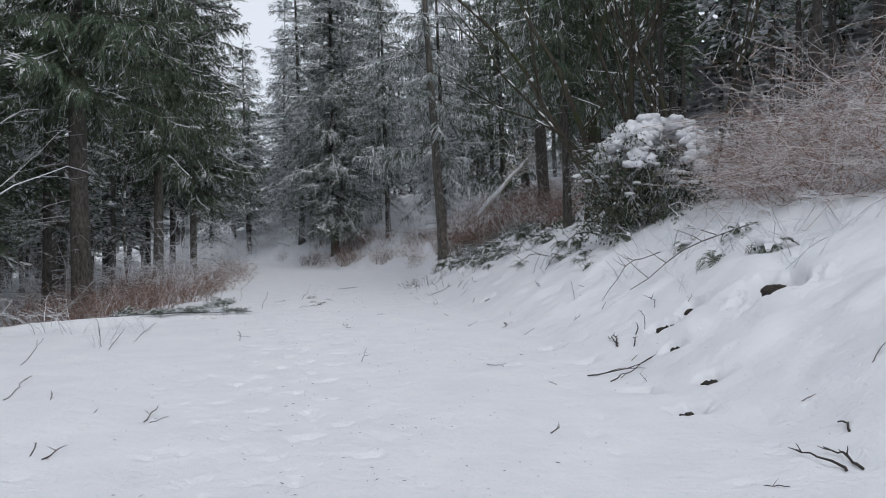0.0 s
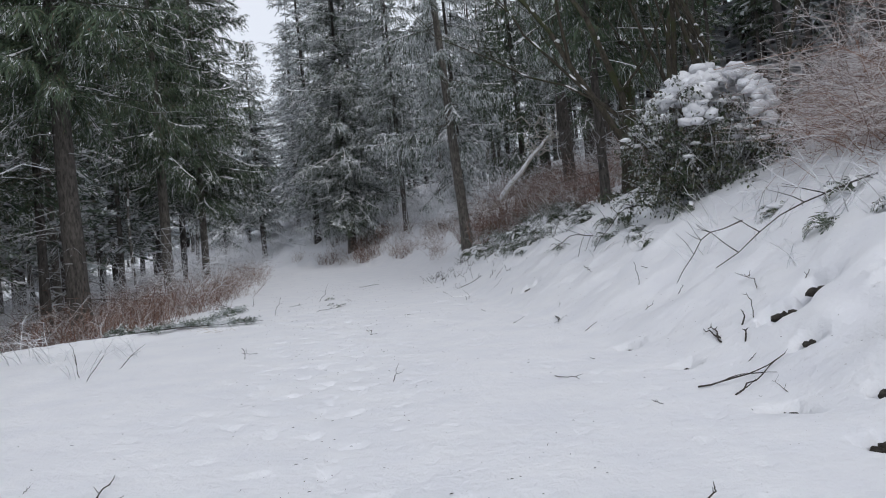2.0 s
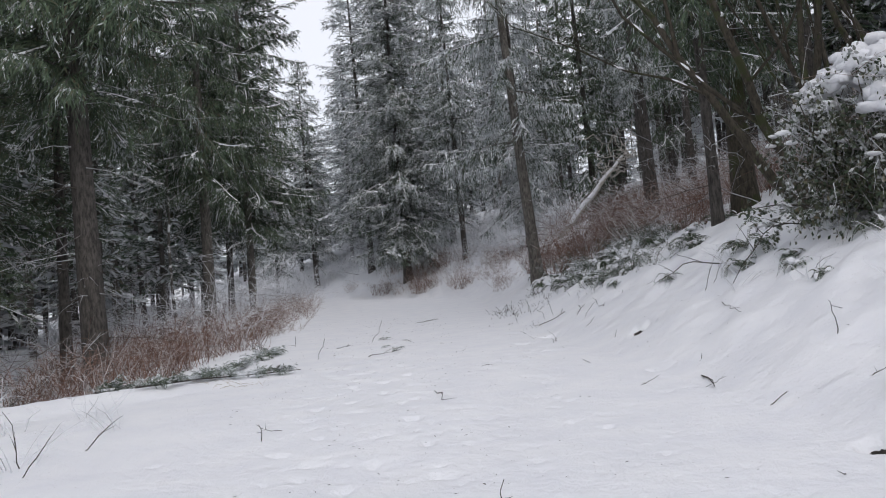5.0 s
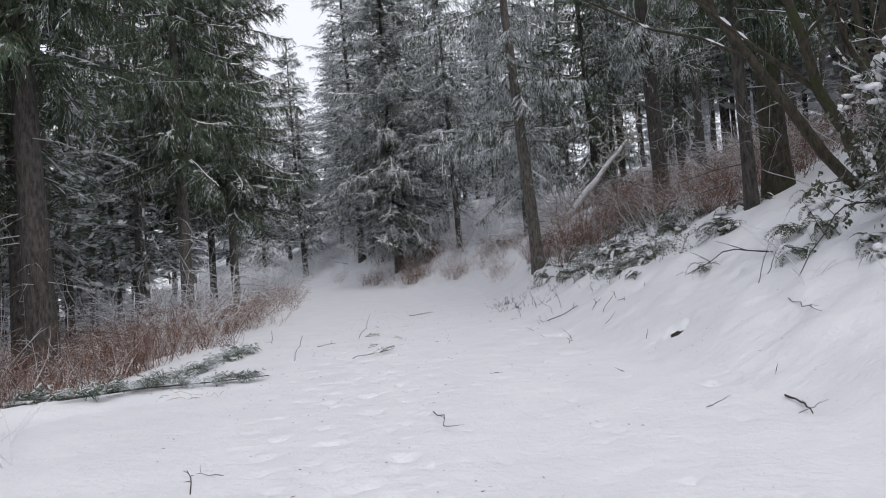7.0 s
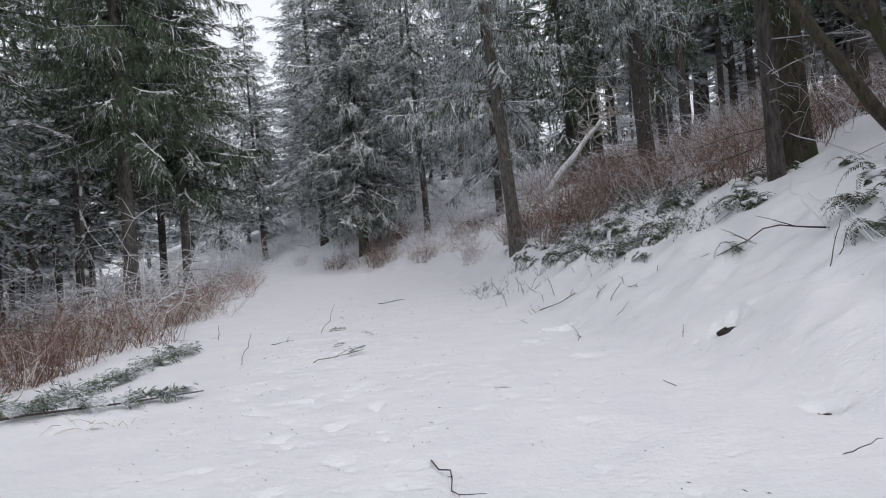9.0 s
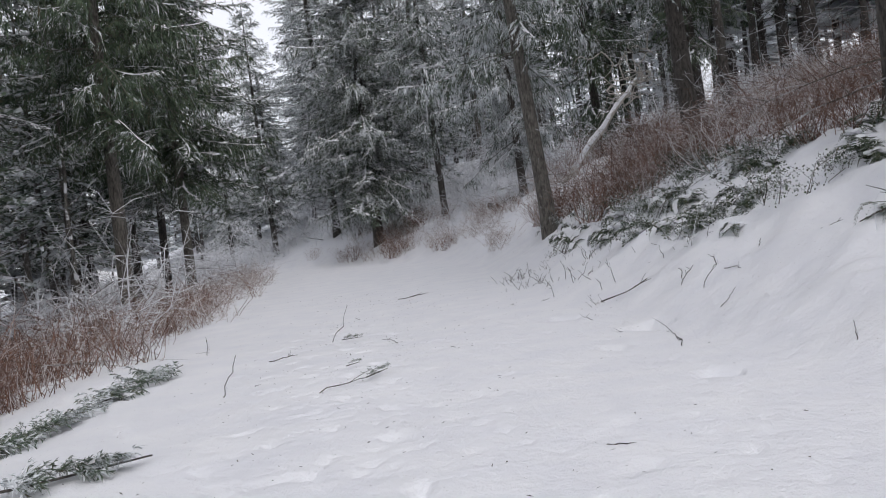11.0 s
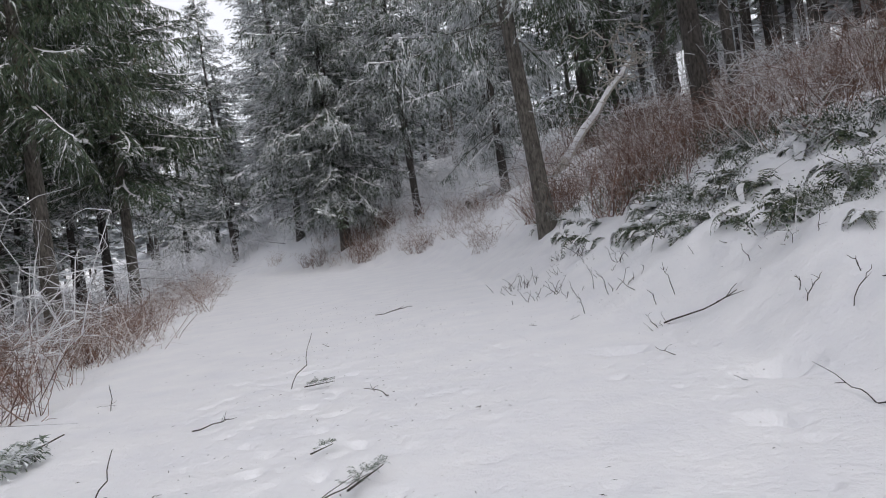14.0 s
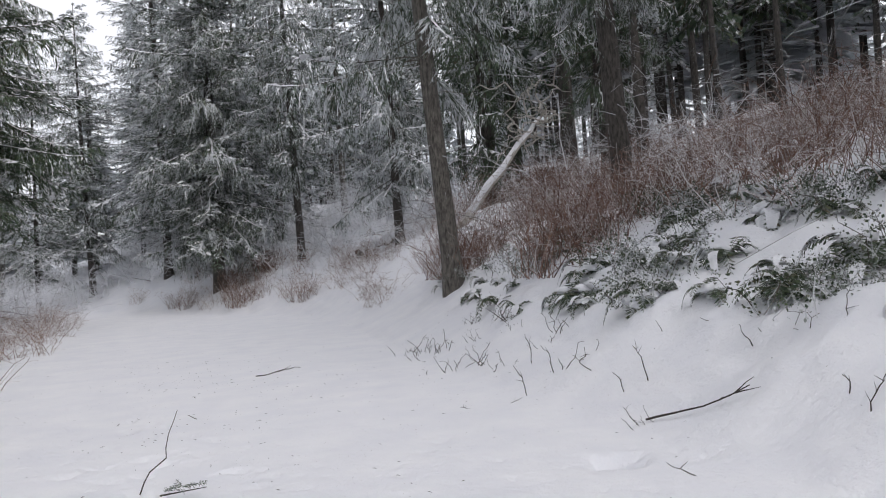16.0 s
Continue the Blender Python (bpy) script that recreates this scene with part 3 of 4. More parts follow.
def far_woods():
    """The forest beyond, too deep to count: trunks and crowns of spruce all round."""
    rr = np.random.default_rng(21)
    trunks, crowns = Heap(), Heap()
    for k in range(900):
        a = rr.uniform(0, 2 * np.pi)
        d = 40 + 115 * rr.random() ** 1.4
        x, y = d * np.sin(a), 30 + d * np.cos(a)
        if (left_edge(y) - 3 < x < right_edge(y) + 3 and y < 80) or -13 < x < 19 and y < 86 or math.hypot(x, y + 6) < 36:
            continue
        z, h = ground_z(x, y), rr.uniform(17, 27) * (0.6 if -34 < x < 0 and y > 78 else 1.0)
        tube(trunks, [(x, y, z - 0.3), (x + rr.normal(0, 0.2), y, z + h * 0.5), (x, y, z + h)], (0.24, 0.16, 0.03), 5)
        low = rr.uniform(3.5, 8) if x > 14 and y < 85 else rr.uniform(1.0, 5)
        n = 140
        hh = low + (h - low) * rr.random(n) ** 1.25
        f = (hh - low) / (h - low)
        az = rr.uniform(0, 2 * np.pi, n)
        ln = (3.2 * (1 - f) ** 0.85 + 0.3) * rr.uniform(0.6, 1.15, n)
        base = np.stack([x + 0 * hh, y + 0 * hh, z + hh], -1)
        out = np.stack([np.cos(az), np.sin(az), -0.22 - 0.1 * rr.random(n)], -1)
        side = np.stack([-np.sin(az), np.cos(az), 0 * az], -1)
        w = (0.16 + 0.2 * ln)[:, None]
        p0, p1 = base + out * (0.25 * ln)[:, None], base + out * (0.62 * ln)[:, None]
        v = np.stack([p0, p1 + side * w - [0, 0, 0.15], base + out * ln[:, None], p1 - side * w - [0, 0, 0.15]], 1).reshape(-1, 3)
        q = 4 * np.arange(n)
        crowns.add(v, np.concatenate([np.stack([q, q + 1, q + 2], -1), np.stack([q, q + 2, q + 3], -1)]))
    root = thing("far_woods", pose(0, 0, 0), "dense snow-dusted spruce forest deep behind the track", "forest", kind="stuff")
    tagged(part("trunkwork", trunks.mesh("trunks", BARK), root), kind="stuff")
    tagged(part("canopy", crowns.mesh("crowns", NEEDLE_FAR), root), kind="stuff")


far_woods()

# ---------------------------------------------------------------- bare shrubs, canes, saplings
def curve_pts(p, d, ln, r, n=5, sag=0.25, wob=0.05):
    q = np.linspace(0, 1, n)[:, None]
    d = np.asarray(d, float) / np.linalg.norm(d)
    return np.asarray(p) + ln * q * d + np.array([0, 0, -sag * ln]) * q ** 2.2 + np.cumsum(r.normal(0, wob * ln / n, (n, 3)), 0) * (q > 0)


def cane_clump(seed, stems, radius, height, spread, twigs, mat, thick=0.006, sag=0.25, crook=0.12):
    """Arching canes with side twigs, as one clump standing on z = 0."""
    r, h = np.random.default_rng(seed), Heap()
    for k in range(stems):
        a, q = r.uniform(0, 6.28), radius * np.sqrt(r.random())
        p = (q * np.cos(a), q * np.sin(a), -0.08)
        b = r.uniform(0, 6.28)
        ln = height * r.uniform(0.55, 1.15)
        pts = curve_pts(p, (spread * np.cos(b), spread * np.sin(b), 1), ln, r, 5, sag * r.uniform(0.4, 1.5), crook)
        tube(h, pts, np.linspace(thick, 0.4 * thick, 5), 3)
        for j in range(twigs):
            i = r.integers(1, 5)
            t = curve_pts(pts[i], (r.normal(0, 1), r.normal(0, 1), r.uniform(-0.1, 1.0)), ln * r.uniform(0.12, 0.38), r, 3, 0.2, 0.15)
            tube(h, t, (0.5 * thick, 0.4 * thick, 0.2 * thick), 3)
    return h.mesh("canes", mat)


def bramble_clump(seed):
    """Low arching stems with dark leaves still on them."""
    r, h, g = np.random.default_rng(seed), Heap(), Heap()
    for k in range(18):
        a, b = r.uniform(0, 6.28), r.uniform(0, 6.28)
        p = curve_pts((0.35 * np.cos(a), 0.35 * np.sin(a), -0.05), (0.6 * np.cos(b), 0.6 * np.sin(b), 1), r.uniform(0.4, 0.95), r, 6, 0.45, 0.2)
        tube(h, p, np.linspace(0.006, 0.002, 6), 3)
        n = 34
        c = p[r.integers(1, 6, n)] + r.normal(0, 0.05, (n, 3))
        d = r.normal(0, 1, (n, 3)) - np.array([0, 0, 0.4])
        d /= np.linalg.norm(d, axis=1)[:, None]
        e = np.cross(d, r.normal(0, 1, (n, 3)))
        e /= np.linalg.norm(e, axis=1)[:, None]
        s = r.uniform(0.02, 0.042, n)[:, None]
        v = np.stack([c, c + d * s * 0.5 + e * s * 0.35, c + d * s, c + d * s * 0.5 - e * s * 0.35], 1).reshape(-1, 3)
        i = 4 * np.arange(n)
        g.add(v, np.concatenate([np.stack([i, i + 1, i + 2], -1), np.stack([i, i + 2, i + 3], -1)]))
    return h.mesh("stemwork", DEAD_TWIG), g.mesh("foliage", FERN_GREEN)


def bare_tree(seed, height, dia, mat, depth=4, lean=(0, 0), spread=0.55, stems=1, snow=False, low=0.45):
    """A leafless broadleaf: trunk, limbs and twigs by forking; and the snow on its limbs."""
    r, h, w = np.random.default_rng(seed), Heap(), Heap()
    def grow(p, d, ln, rad, level):
        n = 6 if level == 0 else 4
        pts = curve_pts(p, d, ln, r, n, -0.04 if level < 2 else 0.10, 0.10)
        tube(h, pts, np.linspace(rad, rad * 0.55, n), 7 if level == 0 else (4 if level < 2 else 3), 0.06 if level < 2 else 0)
        dd = pts[-1] - pts[-2]
        dd /= np.linalg.norm(dd)
        if snow and level < 3 and abs(dd[2]) < 0.985:       # short cakes of snow along the limb
            for u0 in r.uniform(0, n - 1.3, (5, 3, 1)[level]):
                c = np.stack([np.interp(u0 + np.linspace(0, 0.28 if level else 0.16, 4), np.arange(n), pts[:, j]) for j in range(3)], -1)
                tube(w, c + np.array([0, 0, rad * 0.45]), np.array([0.2, 0.9, 0.8, 0.2]) * (0.6 * rad + 0.012), 6, 0.3)
        if level >= depth:
            return
        for k in range(3 if level < 2 else r.integers(2, 5)):
            at = pts[-1] if k == 0 else pts[r.integers(max(1, n // 2 - 1), n)]
            nd = dd + r.normal(0, spread, 3) + np.array([0, 0, 0.15])
            grow(at, nd, ln * r.uniform(0.48, 0.75), rad * (0.6 if k == 0 else r.uniform(0.28, 0.5)), level + 1)
    for k in range(stems):
        a = r.uniform(0, 6.28)
        o = 0.0 if stems == 1 else 0.25
        grow((o * np.cos(a), o * np.sin(a), -0.2), (lean[0] + (0.35 * np.cos(a) if stems > 1 else 0), lean[1] + (0.35 * np.sin(a) if stems > 1 else 0), 1), height * low, dia / 2 * r.uniform(0.75, 1), 0)
    return h.mesh("branches", mat, True), (w.mesh("snow", SNOW_CLEAN, True) if w.n else None)


def shrub(name, meshes, k, m, label, group, category="shrub", partname="brush"):
    root = thing(name, m, label, category, group)
    tagged(part(partname, meshes[k % len(meshes)], root), kind="stuff")
    return root


BROWN = [cane_clump(400 + k, 44, 0.62, 1.35, 0.45, 3, CANE, 0.0075, 0.22, 0.28) for k in range(4)]
RIMED = [cane_clump(420 + k, 38, 0.65, 1.2, 0.6, 4, CANE_RIME, 0.0075, 0.25, 0.32) for k in range(4)]
FINE = [cane_clump(440 + k, 70, 0.8, 2.7, 0.80, 12, CANE_TALL, 0.008, 0.45, 0.55) for k in range(3)]
SPARSE = [cane_clump(460 + k, 7, 0.20, 1.0, 0.9, 4, GREY_TWIG, 0.008, 0.2) for k in range(4)]
STALKS = [cane_clump(480 + k, 7, 0.40, 0.42, 0.7, 1, STICK, 0.008, 0.1, 0.3) for k in range(4)]
r2 = np.random.default_rng(31)


def scatter(name, meshes, count, ys, dist, side, label, group, lo=0.75, hi=1.25, category="shrub"):
    for k in range(count):
        y = r2.uniform(*ys)
        e = r2.uniform(*dist)
        x = right_edge(y) + e if side > 0 else left_edge(y) - e
        shrub(name, meshes, k, on(x, y, r2.uniform(0, 360)) @ Matrix.Scale(r2.uniform(lo, hi), 4), label, group, category)


THICKET = [cane_clump(520 + k, 13, 1.0, 2.6, 0.7, 8, GREY_TWIG, 0.015, 0.35, 0.50) for k in range(4)]
DARKBUSH = [cane_clump(580 + k, 16, 0.5, 1.3, 0.9, 6, DEAD_TWIG, 0.008, 0.2, 0.4) for k in range(3)]
BRAMBLE = [bramble_clump(540 + k) for k in range(4)]
scatter("dry_shrub", BROWN, 50, (15.0, 35), (0.7, 4.8), -1, "thicket of dry reddish-brown canes along the track's edge", "dry canes by the track", 0.8, 1.25)
scatter("dry_shrub", BROWN, 26, (14, 36), (4.5, 11), -1, "thicket of dry canes in the shade of the spruces", "dry canes under the spruces", 0.9, 1.5)
scatter("bare_bush", DARKBUSH, 18, (11, 25), (3.0, 8.0), -1, "leafless dark bush under the spruces", "dark bushes under the spruces", 0.8, 1.5)
scatter("dry_shrub", RIMED, 46, (25, 62), (-0.3, 2.8), -1, "frosted dry shrub at the edge of the track", "frosted shrubs by the track", 0.7, 1.2)
scatter("thicket", THICKET, 70, (24, 72), (1.5, 13), -1, "tall leafless thicket white with frost under the spruces", "frosted thickets", 0.7, 1.5)
scatter("dry_shrub", BROWN, 40, (26, 38), (2.4, 7.0), 1, "thicket of reddish-brown canes on the bank", "dry canes on the bank", 0.85, 1.35)
scatter("dry_shrub", RIMED, 40, (23, 46), (3.4, 13.0), 1, "frosted brown shrub on the bank", "frosted shrubs on the bank", 0.9, 1.5)
scatter("thicket", THICKET, 22, (54, 76), (4.0, 12), 1, "tall leafless thicket white with frost beyond the bend", "frosted thickets", 1.2, 2.2)
scatter("thicket", THICKET, 34, (36, 66), (3.0, 15), 1, "tall leafless thicket white with frost under the spruces", "frosted thickets", 0.7, 1.3)
scatter("thicket", THICKET, 10, (14, 34), (7.5, 15), 1, "tall leafless thicket white with frost under the spruces", "frosted thickets", 0.6, 1.1)
scatter("dry_shrub", RIMED, 18, (35, 49), (0.9, 5.0), 1, "frosted canes on the snowy mound", "frosted canes at the bend", 0.7, 1.2)
scatter("dry_shrub", BROWN, 44, (22, 46), (6.0, 14.0), 1, "reddish-brown canes up the bank under spruces", "dry canes on the bank", 0.9, 1.5)
scatter("dry_shrub", BROWN, 14, (19.5, 27), (4.6, 8.5), 1, "reddish-brown canes up the bank under spruces", "dry canes on the bank", 0.7, 1.2)
scatter("dry_shrub", BROWN, 20, (47, 60), (0.6, 4.5), 1, "low brown canes where the track bends", "dry canes at the bend", 0.8, 1.2)
scatter("dry_shrub", RIMED, 14, (44, 66), (0.2, 6.0), 1, "frosted canes where the track bends", "frosted canes at the bend", 0.7, 1.2)
scatter("dry_shrub", RIMED, 26, (20, 50), (8, 20), 1, "frosted brown shrub up the bank", "frosted shrubs on the bank", 1.0, 1.7)
scatter("thicket", THICKET, 14, (28, 60), (9, 22), 1, "tall leafless thicket white with frost under the spruces", "frosted thickets", 0.7, 1.2)
for k in range(34):
    y = r2.uniform(18.5, 33)
    x = right_edge(y) + max(1.9, 2.4 + 1.1 * math.sin(0.9 * y) * math.sin(0.37 * y + 1) + r2.uniform(-0.7, 2.6))
    root = thing("bramble", on(x, y, r2.uniform(0, 360)) @ Matrix.Scale(r2.uniform(0.7, 1.4), 4), "low dark-leaved bramble half buried in snow", "bramble", "brambles on the bank")
    tagged(part("stemwork", BRAMBLE[k % 4][0], root), kind="stuff")
    tagged(part("foliage", BRAMBLE[k % 4][1], root), kind="stuff")
for x, y, s in ((7.5, 5.4, 0.8), (7.7, 7.2, 0.85), (8.1, 6.2, 1.0), (8.9, 7.6, 1.1), (9.4, 9.4, 1.1), (8.6, 4.6, 0.95), (9.9, 6.2, 1.15), (8.3, 8.9, 0.8), (10.2, 8.0, 1.2), (9.6, 4.0, 1.1), (8.0, 3.0, 0.9), (10.8, 10.6, 1.1), (9.8, 12.2, 1.0)):
    shrub("tall_shrub", FINE, int(x * 7), on(x + 0.9, y + 0.2, x * 90) @ Matrix.Scale(s, 4), "tall tangle of fine frosted brown twigs on the bank", "tall frosted shrubs")
for x, y, s in ((-4.3, 9.8, 1.0), (-3.6, 10.6, 0.8), (-5.0, 10.4, 1.2), (-3.0, 9.6, 0.7), (-5.6, 9.2, 1.1), (-3.3, 7.9, 0.8), (6.5, 5.6, 1.3), (6.6, 4.6, 1.1), (6.9, 6.4, 1.2), (6.6, 9.0, 1.1), (5.9, 10.6, 0.8), (6.4, 3.4, 1.1), (6.2, 13.2, 0.9), (6.8, 7.6, 1.2), (5.8, 8.0, 0.7), (6.1, 6.4, 0.8), (5.6, 5.0, 0.6), (7.2, 9.2, 1.0), (5.5, 11.8, 0.6), (6.6, 14.6, 0.9), (5.7, 15.8, 0.6), (7.3, 3.6, 1.2), (7.1, 4.9, 1.1)):
    shrub("bare_bush", SPARSE, int(abs(x) * 9), on(x, y, y * 77) @ Matrix.Scale(s, 4), "leafless bush with thin grey twigs out of the snow", "leafless bushes")
for k in range(20):
    y = r2.uniform(20, 30)
    x = right_edge(y) + r2.uniform(0.0, 1.9)
    shrub("cut_stems", STALKS, k, on(x, y, r2.uniform(0, 360)) @ Matrix.Scale(r2.uniform(0.4, 0.95), 4), "short dark dead stems poking through the snow", "dead stems in the snow", "plant stems")

for k in range(20):
    x, y = r2.uniform(-13, 1), r2.uniform(68, 86)
    shrub("thicket", THICKET, k, on(x, y, r2.uniform(0, 360)) @ Matrix.Scale(r2.uniform(1.0, 1.9), 4), "tall leafless thicket white with frost beyond the bend", "frosted thickets")

SAPLINGS = [bare_tree(500 + k, 5.5, 0.05, GREY_TWIG, 4, (0.15, 0.1), 0.55, low=0.30) for k in range(5)]
for k in range(82):
    if k < 40:
        y = r2.uniform(26, 80)
        x = left_edge(y) - r2.uniform(1.5, 22)
    elif k < 70:
        y = r2.uniform(38, 75)
        x = right_edge(y) + r2.uniform(2.0, 14)
    elif k < 82:
        x, y = r2.uniform(3.5, 14), r2.uniform(46, 62)
    else:
        y = r2.uniform(14, 40)
        x = right_edge(y) + r2.uniform(6, 14)
    me, _ = SAPLINGS[k % 5]
    shrub("sapling", [me], 0, on(x, y, r2.uniform(0, 360)) @ Matrix.Scale(r2.uniform(0.6, 1.3), 4), "leafless frosted sapling under the spruces", "frosted saplings", "tree", "branchwork")

# bare trees with snow on their limbs, on the bank
for x, y, sd, hgt, dia, lean, st in ((9.0, 15.6, 601, 11, 0.26, (-0.28, 0.05), 4), (10.1, 13.6, 602, 11, 0.20, (-0.12, 0.0), 3), (10.9, 17.2, 603, 11, 0.20, (-0.08, 0), 2)):
    root = thing("bare_tree", on(x, y), "many-stemmed leafless tree with snow on its mossy limbs", "tree", "leafless trees on the bank")
    me, sn = bare_tree(sd, hgt, dia, BARK_MOSS, 4, lean, 0.34, st, True)
    part("limbwork", me, root)
    if sn:
        tagged(part("snow", sn, root, "snow caked on the limbs"), kind="stuff")
# young tree beside the start of the track
root = thing("bare_tree", on(-6.2, 7.6), "young leafless tree with frosted arching twigs", "tree")
part("branchwork", bare_tree(611, 5.5, 0.10, GREY_TWIG, 4, (0.1, 0.1), 0.5)[0], root)
# slim trunk plastered with snow
BIRCH = bark_material("snow_plastered_bark", (0.05, 0.045, 0.04), (0.20, 0.19, 0.17), (0.80, 0.81, 0.84))
root = thing("birch_tree", on(-9.5, 36.9), "slim leafless tree with snow stuck to its trunk", "tree")
part("trunk", bare_tree(612, 13, 0.22, BIRCH, 4, (0, 0), 0.35)[0], root)


# ---------------------------------------------------------------- fallen wood
def bent_log(name, pts, r0, r1, mat, label, snow=True, branches=0, seed=1):
    r, h = np.random.default_rng(seed), Heap()
    pts = np.asarray(pts, float)
    base = pts[0].copy()
    n = 12
    t = np.linspace(0, len(pts) - 1, n)
    p = np.stack([np.interp(t, np.arange(len(pts)), (pts - base)[:, k]) for k in range(3)], -1) + np.concatenate([np.zeros((1, 3)), r.normal(0, 0.022, (n - 1, 3))])
    root = thing(name, pose(*base), label, "log")
    rad = np.linspace(r0, r1, n)
    tube(h, p, rad, 10, 0.07, True)
    part("wood", h.mesh("wood", mat, True), root)
    if snow:
        s = Heap()
        thick = 1.12 if name == "snowy_log" else 0.95
        ends = slice(None) if name == "snowy_log" else slice(1, -1)
        tube(s, p[ends] + np.stack([0 * rad, 0 * rad, 0.45 * rad], -1)[ends], (thick * rad * r.uniform(0.85, 1.2, n))[ends], 8, 0.12, True)
        part("snow", s.mesh("snow", SNOW_CLEAN, True), root, "snow lying along the log")
    for k in range(branches):
        b = Heap()
        i = r.integers(n // 2, n)
        q = p[i]
        for j in range(4):
            c = curve_pts(q, (r.normal(-0.2, 0.8), r.normal(0, 0.5), r.uniform(-0.1, 0.9)), r.uniform(0.6, 1.7), r, 7, 0.35, 0.7)
            tube(b, c, np.linspace(0.035, 0.010, 7), 4)
            q = c[r.integers(1, 5)]
        part("branch", b.mesh("branch", DEADWOOD), root, "curled frosted branch")
    return root


bent_log("leaning_log", [(8.9, 39.98, ground_z(8.9, 39.98) - 0.1), (11.79, 41.06, 5.95), (13.3, 41.6, 7.4)], 0.17, 0.05, DEADWOOD, "pale barkless trunk leaning on the bank, snow along it", True, 10, 3)
bent_log("snowy_log", [(7.3, 48.9, ground_z(7.3, 48.9) + 0.18), (9.4, 50.2, ground_z(9.4, 50.2) + 0.25)], 0.24, 0.20, BARK_GREY, "fallen log under thick snow beside the bend", True, 2, 4)
bent_log("snowy_log", [(19.4, 39.3, ground_z(19.4, 39.3) + 0.2), (22.2, 39.7, ground_z(22.2, 39.7) + 0.25)], 0.26, 0.22, BARK_GREY, "fallen log under a cushion of snow up the bank", True, 0, 5)
bent_log("snowy_log", [(9.4, 26.4, ground_z(9.4, 26.4) + 0.12), (13.4, 28.0, ground_z(13.4, 28.0) + 0.2)], 0.15, 0.10, BARK_GREY, "thin fallen trunk under snow among canes", True, 2, 6)


def bough(points, label, seed, size=1.3):
    """A torn-off spruce bough lying on the snow."""
    r = np.random.default_rng(seed)
    pts = np.array([(x, y, ground_z(x, y) + 0.05) for x, y in points])
    base = pts[0].copy()
    root = thing("spruce_bough", pose(*base), label, "branch", "torn spruce boughs")
    wood, green, white = Heap(), Heap(), Heap()
    n = 16
    t = np.linspace(0, len(pts) - 1, n)
    p = np.stack([np.interp(t, np.arange(len(pts)), (pts - base)[:, k]) for k in range(3)], -1)
    total = np.linalg.norm(np.diff(p, axis=0), axis=1).sum()
    stem = min(0.016, 0.005 + 0.005 * total)
    tube(wood, p, np.linspace(stem, 0.4 * stem, n), 6, 0.05)
    for k in range(int(8 + total * 26)):
        i = r.integers(0, n - 2)
        d = p[i + 1] - p[i]
        a = math.atan2(d[1], d[0]) + r.normal(0, 0.8)
        g = SPRAYS["flat", 0.9, "full"][r.integers(3)]
        m = np.array(Matrix.Rotation(a, 3, "Z") @ Matrix.Rotation(r.normal(-0.22, 0.2), 3, "Y") @ Matrix.Rotation(r.normal(0, 0.4), 3, "X")) * size * r.uniform(0.18, 0.42)
        q = p[i] + r.random() * d + [0, 0, 0.03]
        green.add(g[1][0] @ m.T + q, g[1][1])
        if r.random() < 0.2:
            white.add(g[2][0] @ m.T + q, g[2][1])
    part("stem", wood.mesh("stem", BARK), root)
    tagged(part("foliage", green.mesh("needles", NEEDLE_MID), root), kind="stuff")
    if white.n:
        tagged(part("snow", white.mesh("snow", SNOW_CLEAN), root), kind="stuff")


bough([(-4.2, 12.3), (-3.5, 13.2), (-3.1, 15.2), (-2.7, 17.4), (-2.35, 19.6)], "long torn spruce bough lying in the snow", 1, 1.0)
bough([(-3.6, 12.3), (-2.8, 12.9), (-2.0, 13.4), (-1.35, 13.95)], "torn green spruce bough lying in the snow", 2, 0.8)
bough([(-4.6, 13.4), (-3.9, 13.9), (-3.0, 14.3)], "torn green spruce bough lying in the snow", 3, 1.1)
bough([(-5.6, 14.2), (-4.8, 14.6), (-4.0, 15.2)], "torn green spruce bough lying in the snow", 4, 1.1)
bough([(0.22, 16.15), (0.45, 16.55)], "small spruce sprig dropped on the track", 5, 0.3)
bough([(-0.12, 20.1), (0.2, 20.2)], "small spruce sprig dropped on the track", 6, 0.24)
bough([(0.0, 17.1), (0.15, 17.3)], "small spruce sprig dropped on the track", 7, 0.2)


def stick(points, rad, label, seed, forks=2):
    r, h = np.random.default_rng(seed), Heap()
    pts = np.array([(x, y, ground_z(x, y) + z) for x, y, z in points])
    base = pts[0].copy()
    n = 8
    t = np.linspace(0, len(pts) - 1, n)
    p = np.stack([np.interp(t, np.arange(len(pts)), (pts - base)[:, k]) for k in range(3)], -1) + r.normal(0, min(0.012, 0.018 * np.linalg.norm(pts[-1] - pts[0])), (n, 3))
    tube(h, p, np.linspace(rad, rad * 0.45, n), 5, 0.1, True)
    for k in range(forks):
        i = r.integers(2, n - 1)
        d = p[i + 1 if i + 1 < n else i] - p[i - 1] + r.normal(0, 0.08, 3)
        d[2] = abs(d[2]) + 0.02
        c = curve_pts(p[i], d, np.linalg.norm(p[-1]) * r.uniform(0.15, 0.35), r, 4, 0.05, 0.1)
        tube(h, c, np.linspace(rad * 0.6, rad * 0.2, 4), 4)
    ob = new("stick", h.mesh("stick", STICK, True))
    ob.matrix_basis = pose(*base)
    tagged(ob, label, "stick", "sticks on the snow")


